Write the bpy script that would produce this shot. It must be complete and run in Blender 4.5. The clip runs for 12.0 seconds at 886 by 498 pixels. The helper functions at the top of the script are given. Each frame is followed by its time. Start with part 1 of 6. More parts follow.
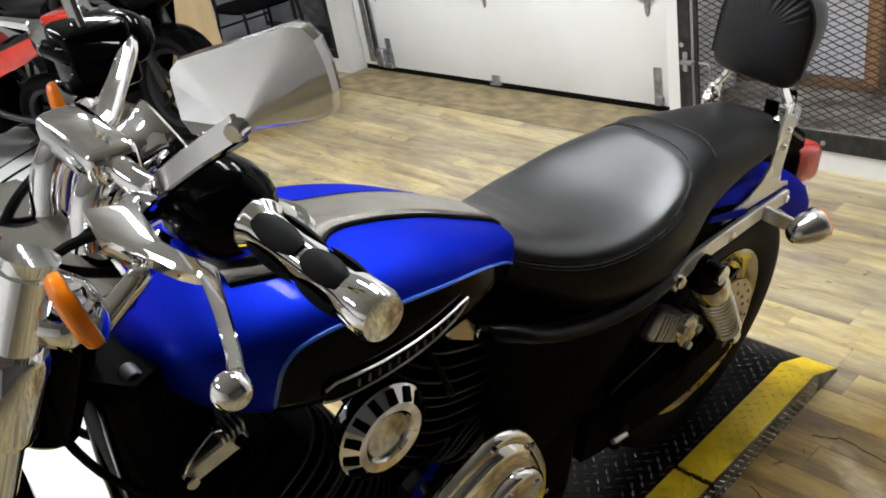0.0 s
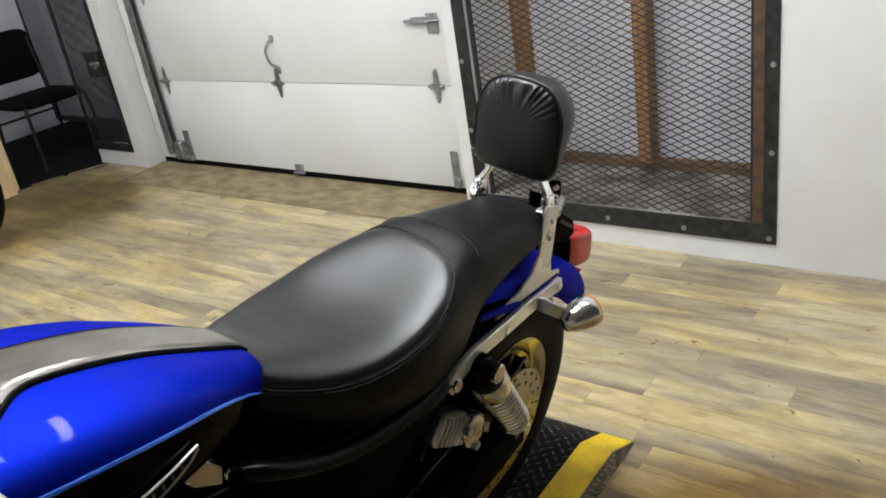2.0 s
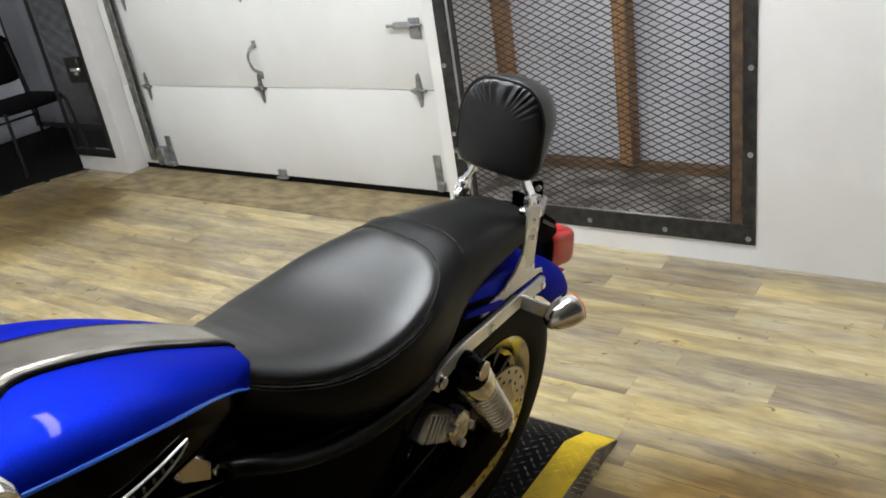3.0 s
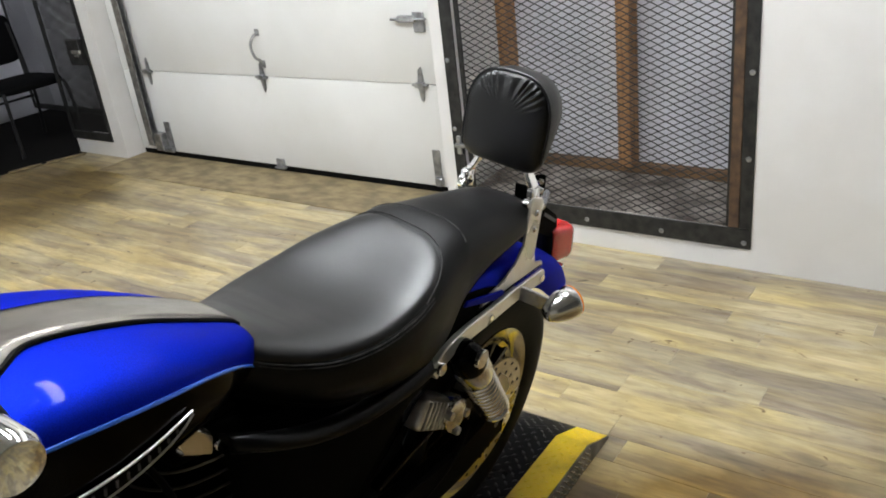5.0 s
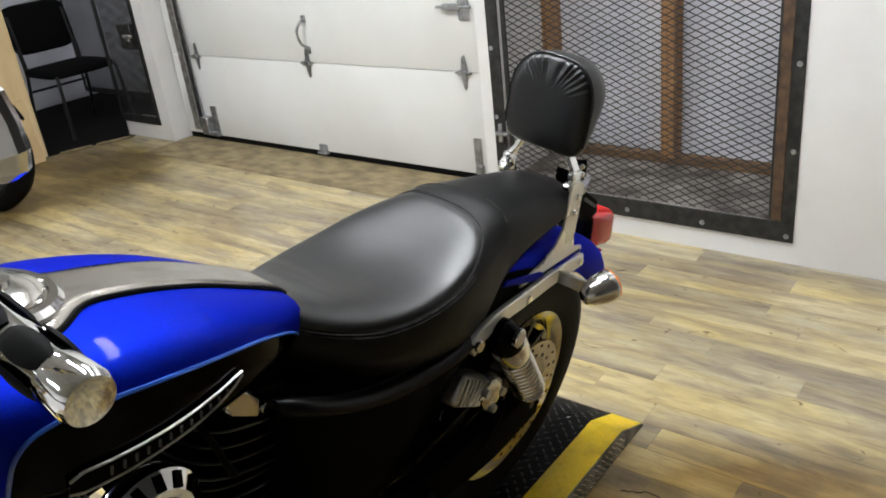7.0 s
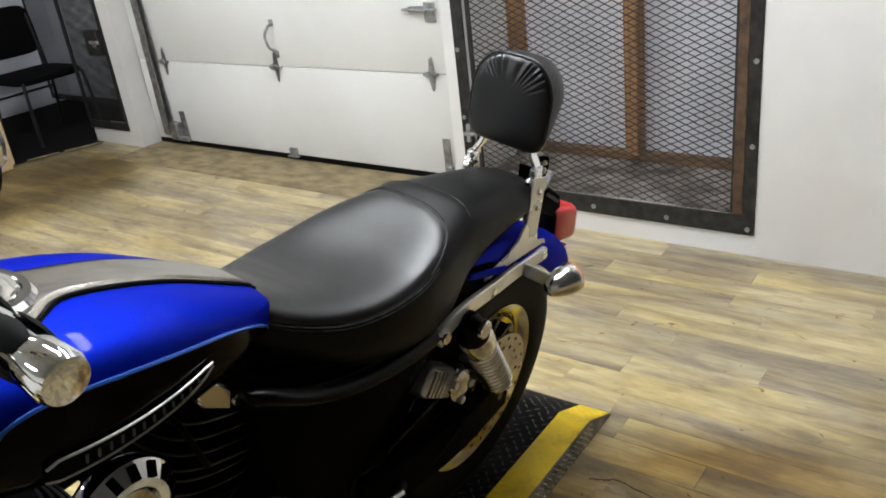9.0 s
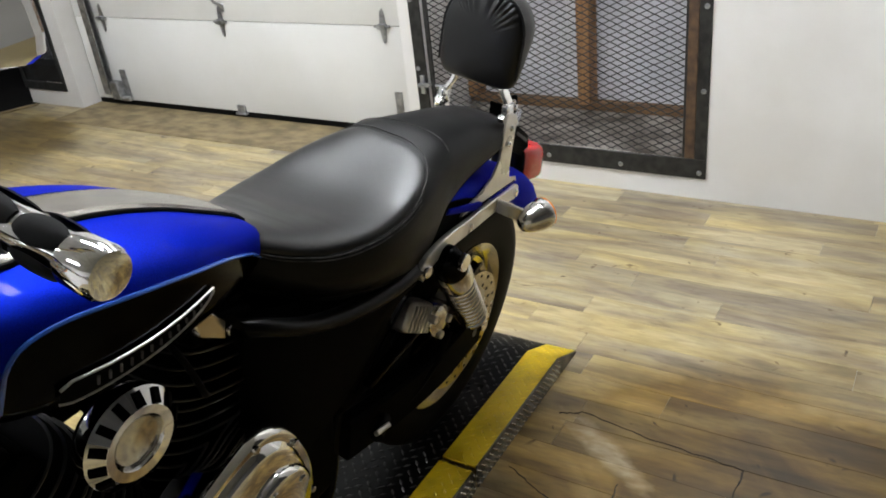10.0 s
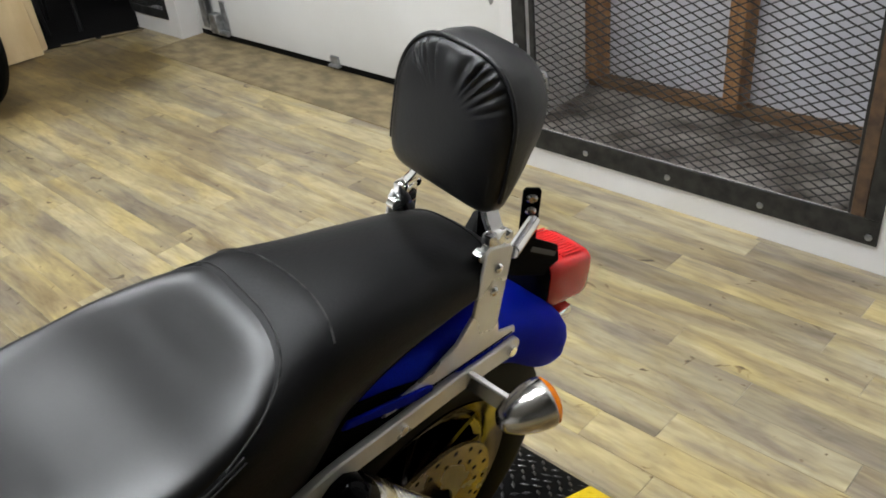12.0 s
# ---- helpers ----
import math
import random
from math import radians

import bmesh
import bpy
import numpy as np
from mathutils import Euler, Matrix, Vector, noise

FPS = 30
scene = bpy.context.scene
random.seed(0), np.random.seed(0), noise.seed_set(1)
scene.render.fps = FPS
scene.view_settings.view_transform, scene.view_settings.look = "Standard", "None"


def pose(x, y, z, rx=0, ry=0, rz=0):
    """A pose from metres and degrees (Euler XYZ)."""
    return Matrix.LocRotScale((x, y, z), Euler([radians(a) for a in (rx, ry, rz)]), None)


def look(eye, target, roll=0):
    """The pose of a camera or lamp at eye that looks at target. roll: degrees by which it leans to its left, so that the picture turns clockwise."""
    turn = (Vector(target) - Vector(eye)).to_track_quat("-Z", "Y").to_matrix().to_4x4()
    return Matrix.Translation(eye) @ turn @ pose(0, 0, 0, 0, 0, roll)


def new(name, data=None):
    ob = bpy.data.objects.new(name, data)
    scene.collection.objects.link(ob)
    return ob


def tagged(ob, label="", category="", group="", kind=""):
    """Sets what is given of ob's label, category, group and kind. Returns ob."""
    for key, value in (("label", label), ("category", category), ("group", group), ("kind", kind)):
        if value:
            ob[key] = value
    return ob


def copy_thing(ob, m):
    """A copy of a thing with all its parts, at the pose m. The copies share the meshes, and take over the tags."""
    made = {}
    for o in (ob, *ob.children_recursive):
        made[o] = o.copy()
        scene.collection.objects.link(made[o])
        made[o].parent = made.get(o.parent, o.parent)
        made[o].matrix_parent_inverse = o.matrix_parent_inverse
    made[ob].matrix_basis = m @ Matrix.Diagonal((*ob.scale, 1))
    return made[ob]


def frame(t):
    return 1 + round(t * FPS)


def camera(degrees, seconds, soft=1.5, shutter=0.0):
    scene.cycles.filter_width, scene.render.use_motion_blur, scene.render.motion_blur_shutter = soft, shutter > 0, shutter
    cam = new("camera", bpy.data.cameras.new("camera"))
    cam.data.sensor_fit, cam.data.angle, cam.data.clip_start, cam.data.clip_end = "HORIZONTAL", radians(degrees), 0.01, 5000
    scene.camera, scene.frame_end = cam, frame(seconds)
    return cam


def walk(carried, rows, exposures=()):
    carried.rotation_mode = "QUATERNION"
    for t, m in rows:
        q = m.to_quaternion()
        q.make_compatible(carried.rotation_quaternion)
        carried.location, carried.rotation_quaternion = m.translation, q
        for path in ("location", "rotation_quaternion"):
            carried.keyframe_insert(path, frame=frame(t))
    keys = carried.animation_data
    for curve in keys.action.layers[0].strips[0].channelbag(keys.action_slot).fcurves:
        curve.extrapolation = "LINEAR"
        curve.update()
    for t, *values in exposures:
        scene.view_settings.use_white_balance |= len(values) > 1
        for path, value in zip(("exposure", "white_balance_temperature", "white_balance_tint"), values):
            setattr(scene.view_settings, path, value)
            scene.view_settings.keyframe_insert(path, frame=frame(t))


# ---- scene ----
cam = camera(56.6, 12.0, 1.8)
PATH = [
    (0, (0.313, 2.06, 1.446), (1.386, 3.471, 0.518), -11.1),
    (0.3, (0.346, 2.055, 1.439), (1.535, 3.371, 0.516), -11.6),
    (0.5, (0.355, 2.042, 1.443), (1.594, 3.316, 0.527), -11.8),
    (1, (0.4, 2.036, 1.446), (1.787, 3.185, 0.577), -9.8),
    (1.5, (0.42, 2.042, 1.452), (1.842, 3.176, 0.621), -9.5),
    (2, (0.457, 2.034, 1.444), (1.871, 3.181, 0.618), -9.4),
    (2.5, (0.444, 2.028, 1.445), (1.877, 3.159, 0.627), -9.4),
    (3, (0.438, 2.025, 1.44), (1.882, 3.141, 0.621), -9.2),
    (5, (0.412, 2.031, 1.431), (1.865, 3.131, 0.606), -7.0),
    (5.5, (0.405, 2.035, 1.43), (1.837, 3.168, 0.614), -7.0),
    (6, (0.394, 2.032, 1.436), (1.813, 3.186, 0.627), -7.3),
    (6.5, (0.386, 2.031, 1.428), (1.788, 3.195, 0.605), -6.8),
    (7, (0.38, 2.016, 1.424), (1.771, 3.186, 0.591), -6.8),
    (7.2, (0.37, 2.01, 1.421), (1.759, 3.19, 0.599), -6.6),
    (8.8, (0.343, 1.974, 1.436), (1.74, 3.154, 0.626), -7.6),
    (9, (0.355, 1.978, 1.427), (1.785, 3.099, 0.593), -7.1),
    (9.5, (0.32, 1.995, 1.424), (1.742, 3.108, 0.563), -5.9),
    (9.8, (0.305, 2.005, 1.409), (1.764, 3.045, 0.52), -6.3),
    (10, (0.284, 2.016, 1.394), (1.753, 3.007, 0.467), -6.8),
    (10.5, (0.348, 2.036, 1.375), (1.863, 2.862, 0.364), -3.0),
    (11, (0.624, 2.016, 1.371), (2.059, 3.091, 0.484), -3.9),
    (11.5, (0.836, 2.071, 1.363), (2.119, 3.241, 0.372), -3.7),
    (12, (1.083, 2.202, 1.369), (2.236, 3.448, 0.313), -6.4),
]
EXPOSURE = [(0.0, 0.10), (0.4, 0.0), (1.1, -0.10), (2.5, -0.12), (6.0, -0.06), (9.5, -0.10), (10.5, -0.05), (11.0, -0.15), (12.0, -0.28)]
walk(cam, [(t, look(eye, target, roll)) for t, eye, target, roll in PATH], EXPOSURE)

# ---- world and lamps ----
world = bpy.data.worlds.new("world")
scene.world = world
world.use_nodes = True
world.node_tree.nodes["Background"].inputs["Color"].default_value = (0.02, 0.02, 0.022, 1)
world.node_tree.nodes["Background"].inputs["Strength"].default_value = 0.3


# ---- materials ----
def material(name, color, rough=0.5, metal=0.0, color2=None, scale=8.0, stretch=(1, 1, 1), bump=0.0, bump_scale=60.0,
             vary=0.0, coat=0.0, rough_vary=0.0, detail=5.0, spec=0.5, contrast=(0.35, 0.65)):
    m = bpy.data.materials.new(name)
    m.use_nodes = True
    nt = m.node_tree
    n, l = nt.nodes, nt.links
    b = n["Principled BSDF"]
    b.inputs["Roughness"].default_value = rough
    b.inputs["Metallic"].default_value = metal
    b.inputs["Specular IOR Level"].default_value = spec
    if coat:
        b.inputs["Coat Weight"].default_value = coat
        b.inputs["Coat Roughness"].default_value = 0.08
    tc = n.new("ShaderNodeTexCoord")
    mp = n.new("ShaderNodeMapping")
    mp.inputs["Scale"].default_value = stretch
    l.new(tc.outputs["Object"], mp.inputs["Vector"])
    no = n.new("ShaderNodeTexNoise")
    no.inputs["Scale"].default_value = scale
    no.inputs["Detail"].default_value = detail
    l.new(mp.outputs["Vector"], no.inputs["Vector"])
    ramp = n.new("ShaderNodeValToRGB")
    c2 = color2 or tuple(c * 0.8 for c in color)
    ramp.color_ramp.elements[0].position, ramp.color_ramp.elements[1].position = contrast
    ramp.color_ramp.elements[0].color = (*c2, 1)
    ramp.color_ramp.elements[1].color = (*color, 1)
    l.new(no.outputs["Fac"], ramp.inputs["Fac"])
    out = ramp.outputs["Color"]
    if vary:
        info = n.new("ShaderNodeObjectInfo")
        hsv = n.new("ShaderNodeHueSaturation")
        mr = n.new("ShaderNodeMapRange")
        mr.inputs["To Min"].default_value, mr.inputs["To Max"].default_value = 1 - vary, 1 + vary
        l.new(info.outputs["Random"], mr.inputs["Value"])
        l.new(mr.outputs["Result"], hsv.inputs["Value"])
        l.new(out, hsv.inputs["Color"])
        out = hsv.outputs["Color"]
    l.new(out, b.inputs["Base Color"])
    if rough_vary:
        mr2 = n.new("ShaderNodeMapRange")
        mr2.inputs["To Min"].default_value, mr2.inputs["To Max"].default_value = max(0, rough - rough_vary), min(1, rough + rough_vary)
        no3 = n.new("ShaderNodeTexNoise")
        no3.inputs["Scale"].default_value = scale * 0.6
        no3.inputs["Detail"].default_value = 4
        l.new(tc.outputs["Object"], no3.inputs["Vector"])
        l.new(no3.outputs["Fac"], mr2.inputs["Value"])
        l.new(mr2.outputs["Result"], b.inputs["Roughness"])
    if bump:
        no2 = n.new("ShaderNodeTexNoise")
        no2.inputs["Scale"].default_value = bump_scale
        no2.inputs["Detail"].default_value = 6
        l.new(mp.outputs["Vector"], no2.inputs["Vector"])
        bp = n.new("ShaderNodeBump")
        bp.inputs["Strength"].default_value = bump
        bp.inputs["Distance"].default_value = 0.004
        l.new(no2.outputs["Fac"], bp.inputs["Height"])
        l.new(bp.outputs["Normal"], b.inputs["Normal"])
    return m


def lamp_material(name, color, strength):
    m = bpy.data.materials.new(name)
    m.use_nodes = True
    n, l = m.node_tree.nodes, m.node_tree.links
    e = n.new("ShaderNodeEmission")
    e.inputs["Color"].default_value = (*color, 1)
    e.inputs["Strength"].default_value = strength
    l.new(e.outputs["Emission"], n["Material Output"].inputs["Surface"])
    return m


def plank_material():
    """Printed vinyl plank: pale yellow-grey boards with long grain, darker streaks, knots and a board-to-board change."""
    m = bpy.data.materials.new("vinyl_plank")
    m.use_nodes = True
    n, l = m.node_tree.nodes, m.node_tree.links
    b = n["Principled BSDF"]
    geo = n.new("ShaderNodeNewGeometry")
    info = n.new("ShaderNodeObjectInfo")
    isl = n.new("ShaderNodeMath")
    isl.operation = "ADD"
    l.new(info.outputs["Random"], isl.inputs[0])
    l.new(geo.outputs["Random Per Island"], isl.inputs[1])
    off = n.new("ShaderNodeVectorMath")
    off.operation = "SCALE"
    off.inputs[0].default_value = (7.3, 11.7, 3.1)
    l.new(isl.outputs[0], off.inputs["Scale"])
    add = n.new("ShaderNodeVectorMath")
    l.new(geo.outputs["Position"], add.inputs[0])
    l.new(off.outputs["Vector"], add.inputs[1])

    def noise_at(scale, stretch, detail=6, dist=0.0, src=None):
        mp = n.new("ShaderNodeMapping")
        mp.inputs["Scale"].default_value = stretch
        l.new((src or add).outputs[0], mp.inputs["Vector"])
        no = n.new("ShaderNodeTexNoise")
        no.inputs["Scale"].default_value = scale
        no.inputs["Detail"].default_value = detail
        no.inputs["Distortion"].default_value = dist
        l.new(mp.outputs["Vector"], no.inputs["Vector"])
        return no.outputs["Fac"]

    def ramp(fac, stops):
        r = n.new("ShaderNodeValToRGB")
        while len(r.color_ramp.elements) < len(stops):
            r.color_ramp.elements.new(0.5)
        for e, (p, c) in zip(r.color_ramp.elements, stops):
            e.position, e.color = p, (*c, 1)
        l.new(fac, r.inputs["Fac"])
        return r.outputs["Color"]

    def mix(a, c, fac, mode="MULTIPLY"):
        x = n.new("ShaderNodeMix")
        x.data_type, x.blend_type = "RGBA", mode
        if isinstance(fac, float):
            x.inputs[0].default_value = fac
        else:
            l.new(fac, x.inputs[0])
        l.new(a, x.inputs[6])
        l.new(c, x.inputs[7])
        return x.outputs[2]

    def patch_mask(place, turn, size, amount):
        md = n.new("ShaderNodeMapping")
        md.vector_type = "TEXTURE"
        md.inputs["Location"].default_value = place
        md.inputs["Rotation"].default_value = (0, 0, radians(turn))
        md.inputs["Scale"].default_value = size
        l.new(geo.outputs["Position"], md.inputs["Vector"])
        ld = n.new("ShaderNodeVectorMath")
        ld.operation = "LENGTH"
        l.new(md.outputs["Vector"], ld.inputs[0])
        wd = n.new("ShaderNodeMath")
        wd.operation = "MULTIPLY_ADD"
        wd.inputs[1].default_value = 0.8
        l.new(noise_at(4.0, (1, 1, 1), 7, 0.3, geo), wd.inputs[0])
        l.new(ld.outputs["Value"], wd.inputs[2])
        sd = n.new("ShaderNodeMapRange")
        sd.inputs["From Min"].default_value, sd.inputs["From Max"].default_value = 1.1, 1.6
        sd.inputs["To Min"].default_value, sd.inputs["To Max"].default_value = amount, 0.0
        l.new(wd.outputs[0], sd.inputs["Value"])
        return sd.outputs["Result"]

    base = ramp(noise_at(12, (1, 0.14, 1), 9, 1.1), [(0.28, (0.20, 0.160, 0.110)), (0.42, (0.315, 0.268, 0.195)), (0.53, (0.425, 0.362, 0.228)), (0.72, (0.53, 0.470, 0.325))])
    fine = ramp(noise_at(110, (1, 0.11, 1), 6), [(0.34, (0.78, 0.76, 0.73)), (0.58, (1, 1, 1))])
    knot = ramp(noise_at(21, (1, 0.70, 1), 2.5, 0.8), [(0.255, (0.17, 0.125, 0.09)), (0.292, (0.60, 0.53, 0.45)), (0.325, (1, 1, 1))])
    streak = ramp(noise_at(3.2, (1, 0.35, 1), 5, 1.6), [(0.36, (0.66, 0.62, 0.58)), (0.47, (1, 1, 1))])
    frac = n.new("ShaderNodeMath")
    frac.operation = "FRACT"
    l.new(isl.outputs[0], frac.inputs[0])
    tone = ramp(frac.outputs[0], [(0.0, (0.70, 0.69, 0.70)), (0.3, (0.90, 0.88, 0.83)), (0.55, (1.04, 0.99, 0.80)), (0.8, (1.10, 1.07, 0.94)), (1.0, (0.86, 0.84, 0.84))])
    dirt = ramp(noise_at(1.6, (1, 1, 1), 8, 0.6, geo), [(0.34, (0.52, 0.44, 0.34)), (0.47, (1, 1, 1))])
    # brown stain on the floor beside the lift, with an uneven rim; the bike's soft shade is painted in with it
    mp = n.new("ShaderNodeMapping")
    mp.vector_type = "TEXTURE"
    mp.inputs["Location"].default_value = (1.66, 2.18, 0)
    mp.inputs["Scale"].default_value = (0.66, 0.80, 1)
    l.new(geo.outputs["Position"], mp.inputs["Vector"])
    ln = n.new("ShaderNodeVectorMath")
    ln.operation = "LENGTH"
    l.new(mp.outputs["Vector"], ln.inputs[0])
    wob = n.new("ShaderNodeMath")
    wob.operation = "MULTIPLY_ADD"
    wob.inputs[1].default_value = 0.9
    l.new(noise_at(2.6, (1, 1, 1), 7, 0.3, geo), wob.inputs[0])
    l.new(ln.outputs["Value"], wob.inputs[2])
    sr = n.new("ShaderNodeMapRange")
    sr.inputs["From Min"].default_value, sr.inputs["From Max"].default_value = 1.15, 1.50
    sr.inputs["To Min"].default_value, sr.inputs["To Max"].default_value = 0.95, 0.0
    l.new(wob.outputs[0], sr.inputs["Value"])
    brown = ramp(noise_at(5, (1, 0.6, 1), 7, 0.8, geo), [(0.36, (0.20, 0.135, 0.050)), (0.50, (0.44, 0.32, 0.125)), (0.66, (0.68, 0.56, 0.32))])
    blot = ramp(noise_at(42, (1, 0.28, 1), 7, 0.8), [(0.36, (0.78, 0.76, 0.75)), (0.50, (1, 1, 1)), (0.68, (1.10, 1.09, 1.06))])
    hue = ramp(noise_at(7, (1, 0.22, 1), 6, 1.4), [(0.40, (0.94, 0.955, 1.02)), (0.50, (1, 1, 1)), (0.60, (1.04, 1.01, 0.87))])
    c = mix(base, hue, 1.0)
    c = mix(c, fine, 0.65)
    c = mix(c, blot, 0.6)
    c = mix(c, streak, 0.4)
    c = mix(c, knot, 0.9)
    c = mix(c, tone, 1.0)
    c = mix(c, dirt, 0.45)
    c = mix(c, brown, sr.outputs["Result"])
    # browner, darker patch with an uneven rim before the side doorway
    dull_brown = ramp(noise_at(6, (1, 0.6, 1), 7, 0.8, geo), [(0.36, (0.30, 0.25, 0.155)), (0.62, (0.52, 0.45, 0.30))])
    # the faint second patch, by the pier, paints in the floor's loss of sheen
    for place, turn, size, amount in (((2.45, 6.80, 0), -25, (0.95, 0.66, 1), 1.0), ((2.95, 2.0, 0), 0, (0.40, 0.30, 1), 0.4)):
        c = mix(c, dull_brown, patch_mask(place, turn, size, amount))
    # pale scraped streak across the stain
    ms = n.new("ShaderNodeMapping")
    ms.vector_type = "TEXTURE"
    ms.inputs["Location"].default_value = (1.73, 2.59, 0)
    ms.inputs["Rotation"].default_value = (0, 0, radians(56.5))
    ms.inputs["Scale"].default_value = (0.19, 0.040, 1)
    l.new(geo.outputs["Position"], ms.inputs["Vector"])
    le = n.new("ShaderNodeVectorMath")
    le.operation = "LENGTH"
    l.new(ms.outputs["Vector"], le.inputs[0])
    wo = n.new("ShaderNodeMath")
    wo.operation = "MULTIPLY_ADD"
    wo.inputs[1].default_value = 1.0
    l.new(noise_at(30, (1, 0.5, 1), 6, 0.3, geo), wo.inputs[0])
    l.new(le.outputs["Value"], wo.inputs[2])
    sc = n.new("ShaderNodeMapRange")
    sc.inputs["From Min"].default_value, sc.inputs["From Max"].default_value = 0.9, 1.5
    sc.inputs["To Min"].default_value, sc.inputs["To Max"].default_value = 0.6, 0.0
    l.new(wo.outputs[0], sc.inputs["Value"])
    pale = ramp(noise_at(60, (1, 0.3, 1), 4, 0, geo), [(0.35, (0.36, 0.27, 0.15)), (0.65, (0.58, 0.50, 0.36))])
    c = mix(c, pale, sc.outputs["Result"], "MIX")
    l.new(c, b.inputs["Base Color"])
    rr = n.new("ShaderNodeMapRange")
    rr.inputs["To Min"].default_value, rr.inputs["To Max"].default_value = 0.24, 0.42
    l.new(noise_at(5, (1, 0.3, 1), 5, 0, geo), rr.inputs["Value"])
    l.new(rr.outputs["Result"], b.inputs["Roughness"])
    bp = n.new("ShaderNodeBump")
    bp.inputs["Strength"].default_value, bp.inputs["Distance"].default_value = 0.15, 0.002
    l.new(noise_at(90, (1, 0.05, 1), 4), bp.inputs["Height"])
    l.new(bp.outputs["Normal"], b.inputs["Normal"])
    return m


def saddle_material():
    """Smooth black leather, polished by wear: fine grain, soft wrinkles, and crossing scuffs that change the gloss."""
    m = material("worn_leather", (0.005, 0.005, 0.0053), 0.36, color2=(0.003, 0.003, 0.0032), scale=22, spec=0.45)
    n, l = m.node_tree.nodes, m.node_tree.links
    b = n["Principled BSDF"]
    tc = n.new("ShaderNodeTexCoord")

    def noise_at(scale, stretch, turn, detail, dist):
        mp = n.new("ShaderNodeMapping")
        mp.inputs["Scale"].default_value = stretch
        mp.inputs["Rotation"].default_value = (0, 0, turn)
        l.new(tc.outputs["Object"], mp.inputs["Vector"])
        no = n.new("ShaderNodeTexNoise")
        no.inputs["Scale"].default_value, no.inputs["Detail"].default_value, no.inputs["Distortion"].default_value = scale, detail, dist
        l.new(mp.outputs["Vector"], no.inputs["Vector"])
        return no.outputs["Fac"]

    def calc(op, a, c):
        x = n.new("ShaderNodeMath")
        x.operation = op
        for slot, v in zip(x.inputs, (a, c)):
            if isinstance(v, float):
                slot.default_value = v
            else:
                l.new(v, slot)
        return x.outputs[0]

    wear = calc("ADD", calc("MULTIPLY", noise_at(34, (1, 0.16, 1), 0.5, 5, 0.6), 0.5), calc("MULTIPLY", noise_at(11, (1, 1, 1), 0.0, 6, 0.6), 0.5))
    mr = n.new("ShaderNodeMapRange")
    mr.inputs["From Min"].default_value, mr.inputs["From Max"].default_value = 0.36, 0.64
    mr.inputs["To Min"].default_value, mr.inputs["To Max"].default_value = 0.31, 0.44
    l.new(wear, mr.inputs["Value"])
    l.new(mr.outputs["Result"], b.inputs["Roughness"])
    wrinkle = calc("ADD", calc("MULTIPLY", noise_at(26, (1, 0.4, 1), -0.6, 5, 0.5), 1.0), calc("MULTIPLY", noise_at(320, (1, 1, 1), 0.0, 3, 0.0), 0.14))
    bp = n.new("ShaderNodeBump")
    bp.inputs["Strength"].default_value, bp.inputs["Distance"].default_value = 0.10, 0.003
    l.new(wrinkle, bp.inputs["Height"])
    l.new(bp.outputs["Normal"], b.inputs["Normal"])
    return m


def glassy(name, color, rough=0.08, trans=0.6):
    m = bpy.data.materials.new(name)
    m.use_nodes = True
    b = m.node_tree.nodes["Principled BSDF"]
    b.inputs["Base Color"].default_value = (*color, 1)
    b.inputs["Roughness"].default_value = rough
    b.inputs["Transmission Weight"].default_value = trans
    b.inputs["IOR"].default_value = 1.45
    return m


M_PLANK = plank_material()
M_WALL = material("white_wall_paint", (0.68, 0.67, 0.655), 0.55, color2=(0.60, 0.585, 0.565), scale=2.2, bump=0.12, bump_scale=45, rough_vary=0.1)
M_DOOR = material("white_door_paint", (0.69, 0.69, 0.675), 0.42, color2=(0.63, 0.625, 0.60), scale=1.7, bump=0.06, bump_scale=180, rough_vary=0.08)
M_JAMB = material("warm_jamb_paint", (0.72, 0.69, 0.62), 0.6, color2=(0.60, 0.57, 0.50), scale=4, bump=0.1, bump_scale=50)
M_CEIL = material("ceiling_paint", (0.34, 0.335, 0.325), 0.8, scale=3)
# for walls out of view, kept dark so little light returns to the bike
M_BACKWALL = material("unseen_wall_paint", (0.13, 0.128, 0.125), 0.7, scale=1.5)
M_GALV = material("galvanised_steel", (0.40, 0.405, 0.41), 0.38, 0.85, color2=(0.24, 0.245, 0.25), scale=30, rough_vary=0.12)
M_STEELBLK = material("blackened_steel", (0.045, 0.045, 0.043), 0.45, 0.6, color2=(0.02, 0.02, 0.02), scale=25, bump=0.15, bump_scale=120, rough_vary=0.15)
M_MESH = material("dark_mesh_steel", (0.045, 0.044, 0.043), 0.5, 0.3, color2=(0.02, 0.018, 0.016), scale=20)
M_RUST = material("rusty_steel", (0.115, 0.068, 0.036), 0.65, 0.3, color2=(0.05, 0.03, 0.02), scale=22, bump=0.3, bump_scale=90)
M_STUD = material("stud_wood", (0.40, 0.205, 0.08), 0.6, color2=(0.25, 0.12, 0.045), scale=6, stretch=(8, 8, 0.6), bump=0.1)
M_SILL = material("sill_wood", (0.22, 0.12, 0.05), 0.7, color2=(0.10, 0.055, 0.025), scale=7, stretch=(6, 0.7, 6), bump=0.15)
M_PANEL = material("grey_back_panel", (0.74, 0.74, 0.80), 0.30, 0.0, color2=(0.56, 0.56, 0.61), scale=2.5, rough_vary=0.1)
M_CONC = material("concrete", (0.38, 0.37, 0.35), 0.75, color2=(0.26, 0.25, 0.235), scale=5, bump=0.2, bump_scale=70)
